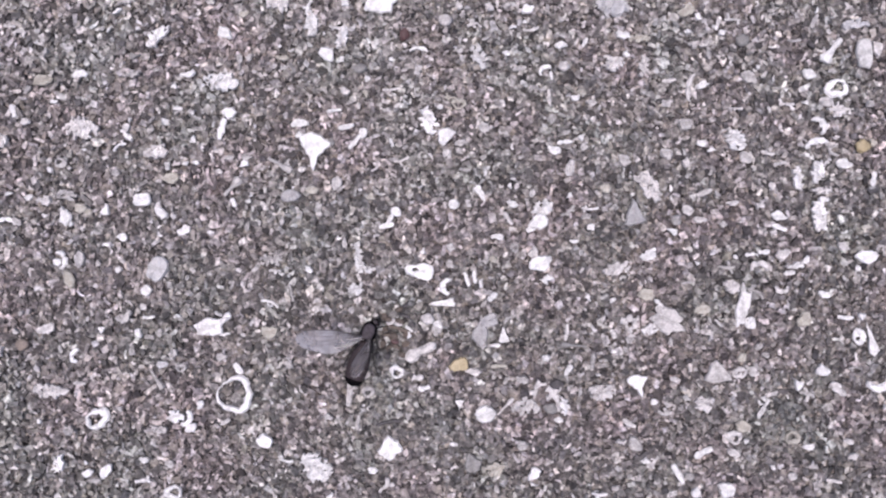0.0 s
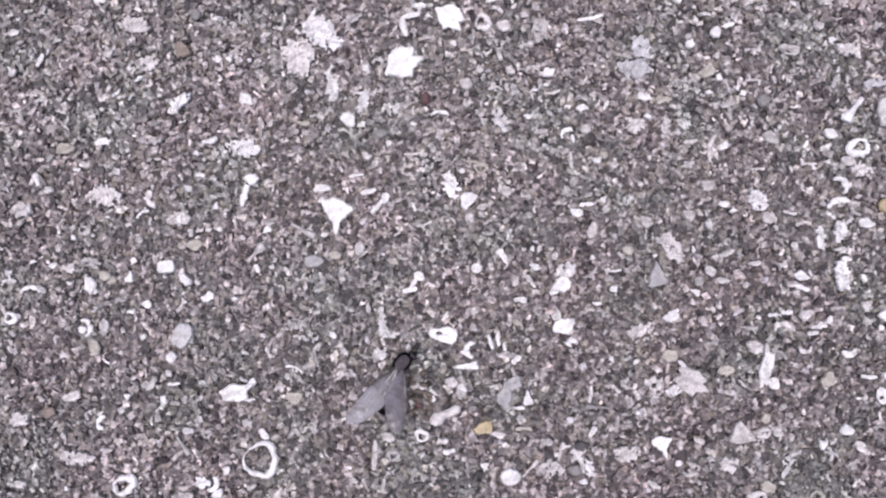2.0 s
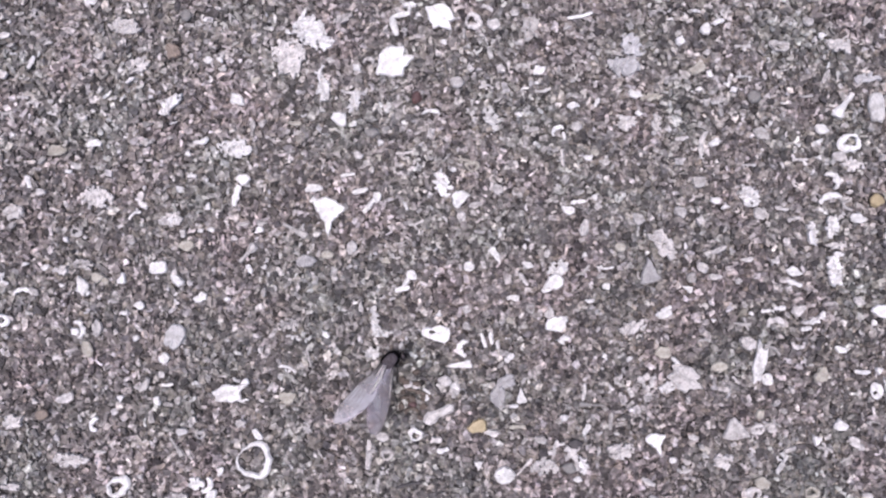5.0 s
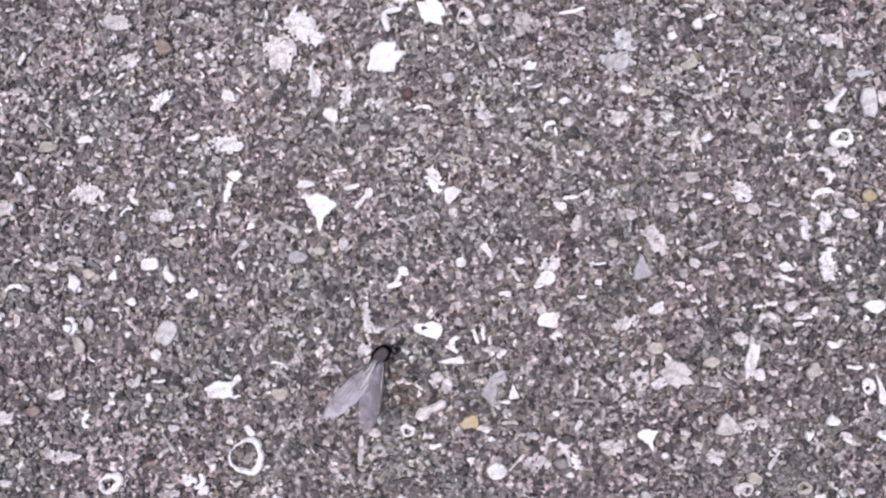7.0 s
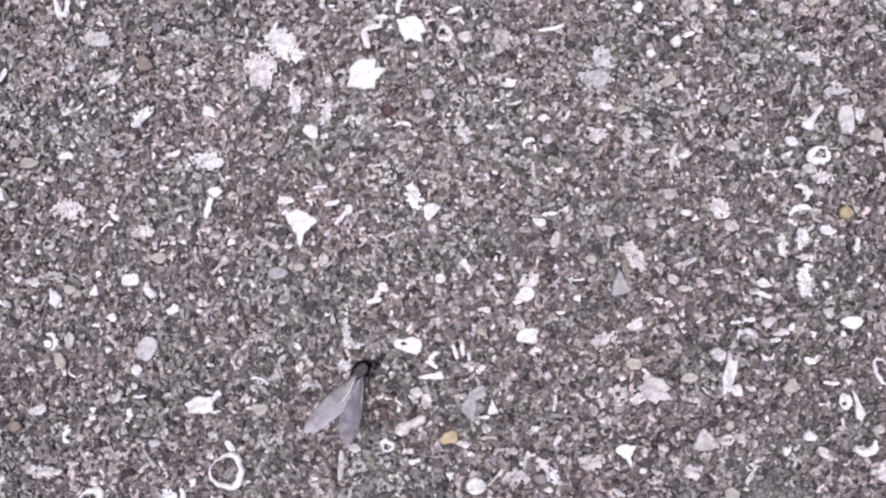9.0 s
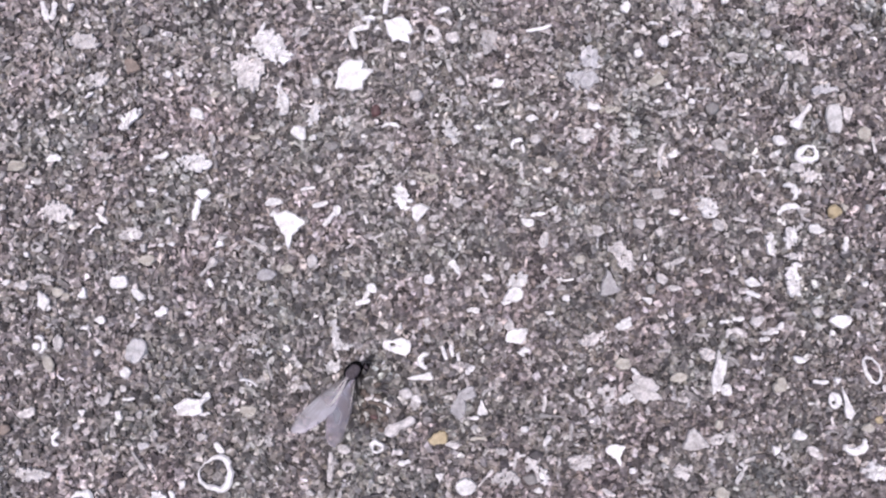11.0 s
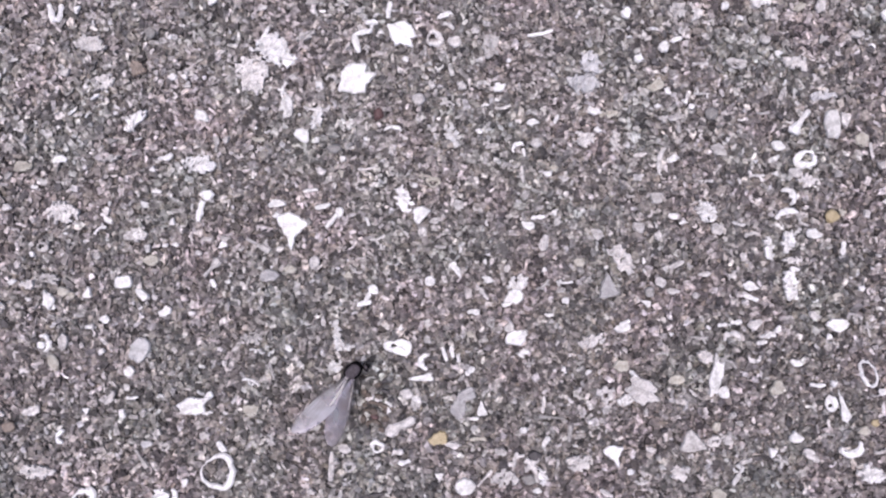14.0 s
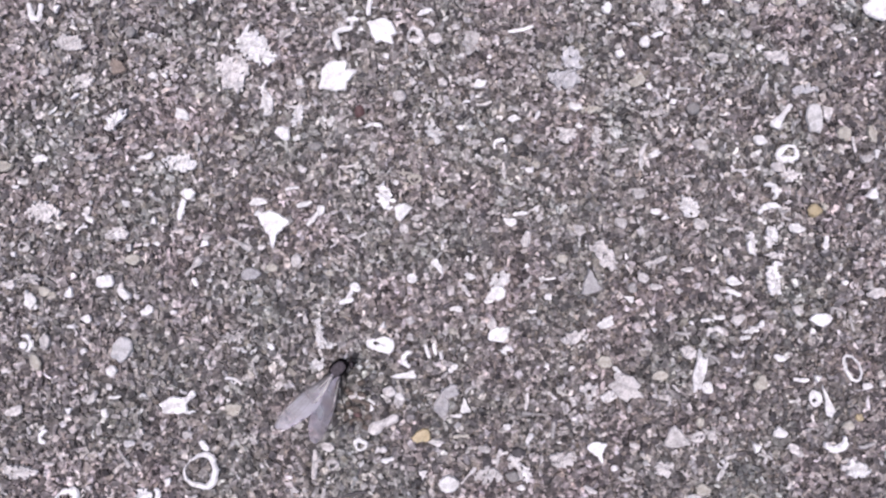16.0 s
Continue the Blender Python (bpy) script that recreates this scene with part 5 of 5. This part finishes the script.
bit("ring", 27.48, -15.49, 0.90, 0.90, 0, "P", 4004)
bit("flake", 28.98, -15.46, 1.00, 0.80, 0, "P", 4005)
bit("flake", 36.27, -16.67, 1.20, 0.80, -35, "P", 4006)
bit("eyelet", 28.52, -11.01, 1.00, 0.90, 20, "W", 4007)
bit("flake", 33.17, -10.80, 1.30, 1.00, 30, "C", 4008)
bit("hook", 33.61, -17.30, 1.50, 0.70, 10, "P", 4009)
bit("hook", 2.10, 19.46, 1.10, 0.40, 0, "P", 4010)
bit("hook", 4.21, 21.69, 1.30, 0.50, 60, "P", 4011)


# ---- the fly ----
def part(name, bm, mat, parent, label="", smooth=True):
    me = bpy.data.meshes.new(name)
    bmesh.ops.recalc_face_normals(bm, faces=bm.faces)
    bm.to_mesh(me)
    bm.free()
    me.materials.append(mat)
    me.polygons.foreach_set("use_smooth", [smooth] * len(me.polygons))
    ob = new(name, me)
    ob.parent = parent
    if label:
        ob["label"] = label
    return ob


def lathe(profile, sides=18, squash=1.0, sag=0.0):
    """A body turned about the x axis; profile rows are x and radius in millimetres."""
    bm = bmesh.new()
    rings = []
    x0, x1 = profile[0][0], profile[-1][0]
    for x, r in profile:
        u = (x - x0) / (x1 - x0)
        rings.append([bm.verts.new((x * MM, r * math.cos(2 * math.pi * k / sides) * MM, (r * squash * math.sin(2 * math.pi * k / sides) + sag * u) * MM)) for k in range(sides)])
    for a, b in zip(rings, rings[1:]):
        for k in range(sides):
            bm.faces.new((a[k], a[(k + 1) % sides], b[(k + 1) % sides], b[k]))
    bm.faces.new(rings[0])
    bm.faces.new(rings[-1])
    return bm


def tube(points, radii, sides=7):
    """A jointed limb through points in millimetres."""
    bm = bmesh.new()
    rings = []
    pts = [Vector(p) * MM for p in points]
    for i, p in enumerate(pts):
        d = (pts[min(i + 1, len(pts) - 1)] - pts[max(i - 1, 0)]).normalized()
        u = d.cross(Vector((0.13, 0.21, 0.97))).normalized()
        w = d.cross(u)
        rings.append([bm.verts.new(p + (u * math.cos(6.2832 * k / sides) + w * math.sin(6.2832 * k / sides)) * radii[i] * MM) for k in range(sides)])
    for a, b in zip(rings, rings[1:]):
        for k in range(sides):
            bm.faces.new((a[k], a[(k + 1) % sides], b[(k + 1) % sides], b[k]))
    bm.faces.new(rings[0])
    bm.faces.new(rings[-1])
    return bm


def wing_edges(u, side):
    """Front and hind margins of the wing at u along its length, in millimetres."""
    grow = math.sin(math.pi / 2 * min(1.0, u / 0.6)) ** 1.25
    front = 0.10 + 0.50 * grow
    hind = 0.20 + 1.28 * grow + 0.10 * math.sin(7.0 * u)
    tip = math.sqrt(max(0.0, 1 - max(0.0, (u - 0.70) / 0.30) ** 2.3))
    taper = math.sqrt(max(0.0, 1 - max(0.0, (u - 0.42) / 0.58) ** 2.0))
    return -side * front * tip, side * hind * taper


def wing_rise(u, j):
    """Height of the wing skin: arched across, corrugated along the veins, drooping to its tip, in millimetres."""
    return 0.08 * math.sin(math.pi * j) + 0.010 * math.sin(13 * j + 5 * u) * (0.3 + u) - 0.18 * u * u


def build_wing(side, parent, length):
    bm = bmesh.new()
    rows = []
    across = 14
    for layer in (0.0, -0.018):
        grid = []
        for i in range(33):
            u = math.sin(math.pi / 2 * i / 32)
            f, h = wing_edges(u, side)
            grid.append([bm.verts.new((u * length * MM, (f + (h - f) * j / across) * MM, (layer + wing_rise(u, j / across)) * MM)) for j in range(across + 1)])
        rows.append(grid)
    for grid in rows:
        for i in range(32):
            for j in range(across):
                bm.faces.new((grid[i][j], grid[i + 1][j], grid[i + 1][j + 1], grid[i][j + 1]))
    bmesh.ops.remove_doubles(bm, verts=bm.verts[:], dist=1e-7)
    # left wing gets the lit colours, right wing the shaded ones
    mat, words = (LIT_WING, "smoky translucent veined wing, paled for sky sheen") if side > 0 else (SHADED_WING, "smoky translucent veined wing, browned and darkened for shade")
    wing = part("wing", bm, mat, parent, words)
    for run, thick in ((0.0, 0.05), (0.13, 0.034), (0.3, 0.026), (0.5, 0.024), (0.7, 0.022), (1.0, 0.022)):
        pts, rad = [], []
        last = 0.97 if run < 0.2 or run == 1 else 0.9 - 0.25 * run
        for i in range(13):
            u = 0.02 + (last - 0.02) * i / 12
            f, h = wing_edges(u, side)
            j = run if run == 1 else run * min(1, 0.25 + 1.1 * u)
            pts.append((u * length, f + (h - f) * j, 0.02 + wing_rise(u, j)))
            rad.append(thick * (1.1 - 0.6 * i / 12))
        part("vein", tube(pts, rad, 5), VEIN, wing, "dark wing vein")
    for start, stop, at, lean, fat in ((0.03, 0.42, 0.80, 0.2, 1.25), (0.05, 0.28, 0.42, 0.1, 0.4)) if side > 0 else ((0.05, 0.45, 0.10, 0.05, 0.35),):
        pts, rad = [], []
        for i in range(9):
            u = start + (stop - start) * i / 8
            f, h = wing_edges(u, side)
            pts.append((u * length, f + (h - f) * (at - lean * u), 0.03 + wing_rise(u, at - lean * u)))
            rad.append(fat * (0.025 + 0.085 * math.sin(math.pi * (i + 0.4) / 9)))
        part("wing_fold", tube(pts, rad, 6), FOLD, wing, "pale creased fold at the wing base")
    return wing


def build_leg(name_points, parent, thick=0.1):
    n = len(name_points)
    return part("leg", tube(name_points, [thick * (1.25 - 0.85 * i / (n - 1)) for i in range(n)]), LEG, parent, "thin blackish jointed leg")


def build_fly():
    """Head towards +x; the origin is on the sand below the thorax."""
    fly = new("fly")
    tagged(fly, "small black fly with smoky wings resting on sand", "fly")
    thorax = part("thorax", lathe([(-0.92, 0.24), (-0.86, 0.44), (-0.64, 0.62), (-0.2, 0.71), (0.25, 0.68), (0.58, 0.56), (0.80, 0.38), (0.90, 0.15)], 22, 0.76), BLACK, fly, "glossy black humped thorax")
    # grey cap painted in place of the sky's reflection on the black thorax
    sky_patch = part("back_sheen", lathe([(-0.72, 0.05), (-0.68, 0.32), (-0.50, 0.46), (0.0, 0.52), (0.43, 0.45), (0.63, 0.28), (0.67, 0.05)], 20, 0.30), SKY_GREY, thorax, "back of the thorax, grey for reflected sky")
    sky_patch.location = (-0.02 * MM, 0, 0.46 * MM)
    rings = [(-4.95, 0.10), (-4.85, 0.42), (-4.6, 0.70)]
    for x, r in ((-3.95, 0.92), (-3.2, 1.0), (-2.5, 0.95), (-1.9, 0.80), (-1.35, 0.55)):
        rings += [(x - 0.06, r * 0.97), (x, r * 1.01), (x + 0.05, r * 0.95)]
    abdomen = part("abdomen", lathe(rings + [(-0.75, 0.32)], 22, 0.52, 0.42), BELLY, fly, "brown-black segmented abdomen")
    abdomen.location = (0, 0, 0.56 * MM)
    part("tail_tip", lathe([(-5.02, 0.06), (-4.94, 0.34), (-4.74, 0.66), (-4.42, 0.84), (-4.36, 0.80)], 20, 0.56), BLACK, abdomen, "black tip of the abdomen")
    head = part("head", lathe([(0.82, 0.10), (0.90, 0.26), (1.04, 0.37), (1.22, 0.34), (1.36, 0.18), (1.41, 0.06)], 16, 0.95), BLACK, fly, "small black head")
    # the head's top takes the same reflection grey
    crown = part("crown", lathe([(0.96, 0.05), (1.00, 0.16), (1.12, 0.21), (1.24, 0.15), (1.28, 0.04)], 14, 0.5), SKY_GREY, head, "grey top of the head")
    crown.location = (0, 0, 0.27 * MM)
    for s in (1, -1):
        bm = bmesh.new()
        bmesh.ops.create_icosphere(bm, subdivisions=3, radius=0.20 * MM)
        eye = part("eye", bm, EYE_MAT, head, "dark rounded eye")
        eye.location = (1.10 * MM, s * 0.25 * MM, 0.05 * MM)
        part("antenna", tube([(1.30, 0.14 * s, 0.1), (1.44, 0.20 * s, 0.12), (1.58, 0.16 * s, 0.04), (1.66, 0.08 * s, -0.04)], [0.06, 0.05, 0.04, 0.03]), LEG, head, "short black antenna")
    part("mouthpart", tube([(1.3, 0, -0.1), (1.45, 0, -0.35), (1.5, 0, -0.6)], [0.09, 0.07, 0.05]), LEG, head)
    # front legs reach ahead and to the fly's own right
    build_leg([(0.55, 0.0, 0.75), (0.90, -0.28, 0.85), (1.10, -0.75, 0.65), (1.25, -1.25, 0.38), (1.34, -1.52, 0.30)], fly, 0.058)
    build_leg([(0.35, -0.40, 0.75), (0.55, -0.70, 0.82), (0.72, -1.00, 0.55), (0.85, -1.30, 0.34), (0.95, -1.45, 0.28)], fly, 0.058)
    build_leg([(0.0, 0.45, 0.7), (-0.35, 0.66, 0.9), (-0.9, 0.78, 0.6), (-1.5, 0.80, 0.26), (-1.9, 0.84, 0.22)], fly, 0.065)
    build_leg([(-0.1, -0.42, 0.7), (-0.5, -0.85, 0.95), (-1.15, -1.1, 0.6), (-1.75, -1.20, 0.30), (-2.1, -1.25, 0.24)], fly, 0.06)
    build_leg([(-0.45, 0.40, 0.7), (-1.5, 0.80, 0.9), (-2.6, 1.10, 0.6), (-3.4, 1.2, 0.26), (-3.9, 1.25, 0.22)], fly, 0.08)
    build_leg([(-0.45, -0.40, 0.7), (-1.5, -0.78, 0.95), (-2.6, -1.30, 0.65), (-3.4, -1.88, 0.32), (-3.8, -2.00, 0.26), (-4.2, -1.96, 0.24)], fly, 0.052)
    for s in (1, -1):
        part("halter", tube([(-0.55, 0.42 * s, 0.95), (-0.75, 0.68 * s, 0.95), (-0.85, 0.78 * s, 0.93)], [0.03, 0.03, 0.09]), VEIN, fly)
    return fly, build_wing(1, fly, 6.65), build_wing(-1, fly, 6.25), thorax, head


fly, wing_left, wing_right, thorax, head = build_fly()


def lay_single_grains(count):
    """Coarse grains that can be told apart one by one, round the resting place of the fly."""
    rng = np.random.default_rng(23)
    mat = grain_material("single_grain", GRAIN_STOPS, False)
    shapes = []
    for i in range(16):
        template = BLOCK if i % 2 else ROUND
        co = grain_shapes(rng, template, 1, (0.7, 1.2), (0.9, 1.5), (0.4, 0.6), 0.2)[0]
        shapes.append(mesh_from("sand_grain", co, template[1].tolist(), mat))
    for i in range(count):
        x, y = -0.004 + rng.uniform(-0.013, 0.013), -0.010 + rng.uniform(-0.008, 0.009)
        r = rng.uniform(0.00030, 0.00046)
        ob = new("sand_grain", shapes[i % 16])
        ob.parent = ground
        ob.matrix_basis = pose(x, y, relief(x, y) + 0.00016, 0, 0, rng.uniform(0, 360)) @ Matrix.Diagonal((r, r, r, 1))


lay_single_grains(280)


def lay_single_splinters(count):
    """Pale slivers of shell that can be told apart one by one, along the middle of the stretch."""
    rng = np.random.default_rng(31)
    mat = grain_material("single_splinter", CURL_STOPS, False)
    shapes = []
    for i in range(14):
        k = random.Random(900 + i)
        verts, faces = (shape_hook, shape_stick, shape_chip, shape_fork)[i % 4](k, k.uniform(0.55, 0.85) * MM, k.uniform(0.28, 0.5) * MM)
        shapes.append(mesh_from("shell_splinter", verts, faces, mat))
    for i in range(count):
        x, y = 0.002 + rng.uniform(-0.034, 0.034), 0.001 + rng.uniform(-0.019, 0.019)
        if abs(x + 0.001) < 0.011 and y < -0.005:
            y += 0.022
        ob = new("shell_splinter", shapes[i % 14])
        ob.parent = ground
        ob.matrix_basis = pose(x, y, relief(x, y) + 0.00030, rng.uniform(-8, 8), rng.uniform(-8, 8), rng.uniform(0, 360))


lay_single_splinters(290)


def motions():
    """The fly shuffles round and folds its spread wings over its back, then rests."""
    walk(fly, [
        (0, pose(-0.00472, -0.01225, 0.0002, 0, 0, 73)),
        (0.2, pose(-0.00486, -0.01232, 0.0002, 0, 0, 77)),
        (0.4, pose(-0.00448, -0.01138, 0.0002, 0, 0, 75)),
        (0.5, pose(-0.00394, -0.01111, 0.0002, 0, 0, 77)),
        (0.7, pose(-0.00356, -0.01094, 0.0002, 0, 0, 73)),
        (0.9, pose(-0.00398, -0.01071, 0.0002, 0, 0, 82)),
        (1, pose(-0.00430, -0.01060, 0.0002, 0, 0, 88)),
        (1.2, pose(-0.00452, -0.01029, 0.0002, 0, 0, 83)),
        (1.5, pose(-0.00411, -0.00993, 0.0002, 0, 0, 77)),
        (2, pose(-0.00396, -0.00925, 0.0002, 0, 0, 69)),
        (2.5, pose(-0.00388, -0.00943, 0.0002, 0, 0, 62)),
        (3, pose(-0.00382, -0.00926, 0.0002, 0, 0, 62)),
        (4, pose(-0.00419, -0.00918, 0.0002, 0, 0, 68)),
        (7, pose(-0.00446, -0.00899, 0.0002, 0, 0, 69)),
        (8, pose(-0.00447, -0.00896, 0.0002, 0, 0, 69)),
        (12.5, pose(-0.00403, -0.00893, 0.0002, 0, 0, 68)),
        (14, pose(-0.00427, -0.00889, 0.0002, 0, 0, 67)),
        (15.5, pose(-0.00399, -0.00883, 0.0002, 0, 0, 67)),
        (16, pose(-0.00399, -0.00883, 0.0002, 0, 0, 67)),
    ])
    walk(wing_left, [
        (0, pose(-0.00055, 0.00030, 0.00146, 4, -44, 102)),
        (0.2, pose(-0.00055, 0.00030, 0.00146, 4, -44, 95)),
        (0.4, pose(-0.00055, 0.00030, 0.00146, 4, -46, 105)),
        (0.5, pose(-0.00055, 0.00030, 0.00146, 4, -60, 95)),
        (0.7, pose(-0.00055, 0.00030, 0.00146, 8, -54, 117)),
        (0.9, pose(-0.00055, 0.00030, 0.00146, 8, -58, 130)),
        (1, pose(-0.00055, 0.00030, 0.00146, 8, -66, 140)),
        (1.2, pose(-0.00055, 0.00030, 0.00146, 10, -62, 157)),
        (1.5, pose(-0.00055, 0.00030, 0.00146, 10, -49, 156)),
        (2, pose(-0.00055, 0.00030, 0.00146, 13, -39, 156)),
        (2.5, pose(-0.00025, 0.00030, 0.00146, 16, -2, 155)),
        (3, pose(-0.00025, 0.00030, 0.00146, 18, -2, 160)),
        (4, pose(-0.00025, 0.00030, 0.00146, 18, -7, 160)),
        (7, pose(-0.00045, 0.00030, 0.00146, 18, -4, 158)),
        (8, pose(-0.00045, 0.00030, 0.00146, 18, -2, 159)),
        (12.5, pose(-0.00063, 0.00030, 0.00146, 18, -7, 153)),
        (14, pose(-0.00063, 0.00030, 0.00146, 18, -7, 157)),
        (15.5, pose(-0.00063, 0.00030, 0.00146, 18, -7, 155)),
        (16, pose(-0.00063, 0.00030, 0.00146, 18, -7, 155)),
    ])
    walk(wing_right, [
        (0, pose(-0.00050, -0.00030, 0.00130, 50, -70, 186)),
        (0.2, pose(-0.00050, -0.00030, 0.00130, 50, -73, 177)),
        (0.4, pose(-0.00050, -0.00030, 0.00130, 50, -71, 160)),
        (0.5, pose(-0.00050, -0.00030, 0.00130, 50, -71, 146)),
        (0.7, pose(-0.00050, -0.00030, 0.00130, 50, -64, 141)),
        (0.9, pose(-0.00050, -0.00030, 0.00130, 20, -68, 179)),
        (1, pose(-0.00050, -0.00030, 0.00130, -10, -66, 219)),
        (1.2, pose(-0.00050, -0.00030, 0.00130, -16, -61, 223)),
        (1.5, pose(-0.00050, -0.00030, 0.00130, -18, -53, 207)),
        (2, pose(-0.00050, -0.00030, 0.00130, -20, -46, 198)),
        (2.5, pose(-0.00020, -0.00030, 0.00130, -20, -2, 184)),
        (3, pose(-0.00020, -0.00030, 0.00130, -16, -2, 186)),
        (4, pose(-0.00020, -0.00030, 0.00130, -14, -2, 187)),
        (7, pose(-0.00040, -0.00030, 0.00130, -14, -7, 189)),
        (8, pose(-0.00040, -0.00030, 0.00130, -12, -3, 190)),
        (12.5, pose(-0.00058, -0.00030, 0.00130, -12, -2, 182)),
        (14, pose(-0.00058, -0.00030, 0.00130, -12, -2, 185)),
        (15.5, pose(-0.00058, -0.00030, 0.00130, -12, -3, 183)),
        (16, pose(-0.00058, -0.00030, 0.00130, -12, -3, 183)),
    ])
    walk(thorax, [
        (0, pose(0, 0, 0.00098, 0, 12, -1)),
        (0.2, pose(0, 0, 0.00098, 0, 15, -12)),
        (0.4, pose(0, 0, 0.00098, 0, 20, -25)),
        (0.5, pose(0, 0, 0.00098, 0, 22, -37)),
        (0.7, pose(0, 0, 0.00098, 0, 24, -33)),
        (0.9, pose(0, 0, 0.00098, 0, 32, -17)),
        (1, pose(0, 0, 0.00098, 0, 34, -8)),
        (1.2, pose(0, 0, 0.00098, 0, 34, -13)),
        (1.5, pose(0, 0, 0.00098, 0, 24, -25)),
        (2, pose(0, 0, 0.00098, 0, 10, -19)),
        (2.5, pose(0, 0, 0.00098, 0, 0, -17)),
        (3, pose(0, 0, 0.00098, 0, 0, -17)),
        (4, pose(0, 0, 0.00098, 0, 0, -23)),
        (7, pose(0, 0, 0.00098, 0, 0, -24)),
        (8, pose(0, 0, 0.00098, 0, 0, -21)),
        (12.5, pose(0, 0, 0.00098, 0, 0, -23)),
        (14, pose(0, 0, 0.00098, 0, 0, -22)),
        (15.5, pose(0, 0, 0.00098, 0, 0, -24)),
        (16, pose(0, 0, 0.00098, 0, 0, -24)),
    ])
    walk(head, [
        (0, pose(-0.00012, 0, 0.00075, 0, 0, -16)),
        (0.2, pose(-0.00015, 0, 0.00074, 0, 0, -27)),
        (0.4, pose(-0.00020, 0, 0.00072, 0, 0, -40)),
        (0.5, pose(-0.00022, 0, 0.00071, 0, 0, -52)),
        (0.7, pose(-0.00024, 0, 0.00070, 0, 0, -48)),
        (0.9, pose(-0.00032, 0, 0.00067, 0, 0, -32)),
        (1, pose(-0.00034, 0, 0.00066, 0, 0, -23)),
        (1.2, pose(-0.00034, 0, 0.00066, 0, 0, -28)),
        (1.5, pose(-0.00024, 0, 0.00070, 0, 0, -40)),
        (2, pose(-0.00010, 0, 0.00076, 0, 0, -34)),
        (2.5, pose(0, 0, 0.00080, 0, 0, -47)),
        (3, pose(0, 0, 0.00080, 0, 0, -47)),
        (4, pose(0, 0, 0.00080, 0, 0, -53)),
        (7, pose(0, 0, 0.00080, 0, 0, -54)),
        (8, pose(0, 0, 0.00080, 0, 0, -51)),
        (12.5, pose(0, 0, 0.00080, 0, 0, -53)),
        (14, pose(0, 0, 0.00080, 0, 0, -52)),
        (15.5, pose(0, 0, 0.00080, 0, 0, -54)),
        (16, pose(0, 0, 0.00080, 0, 0, -54)),
    ])


motions()
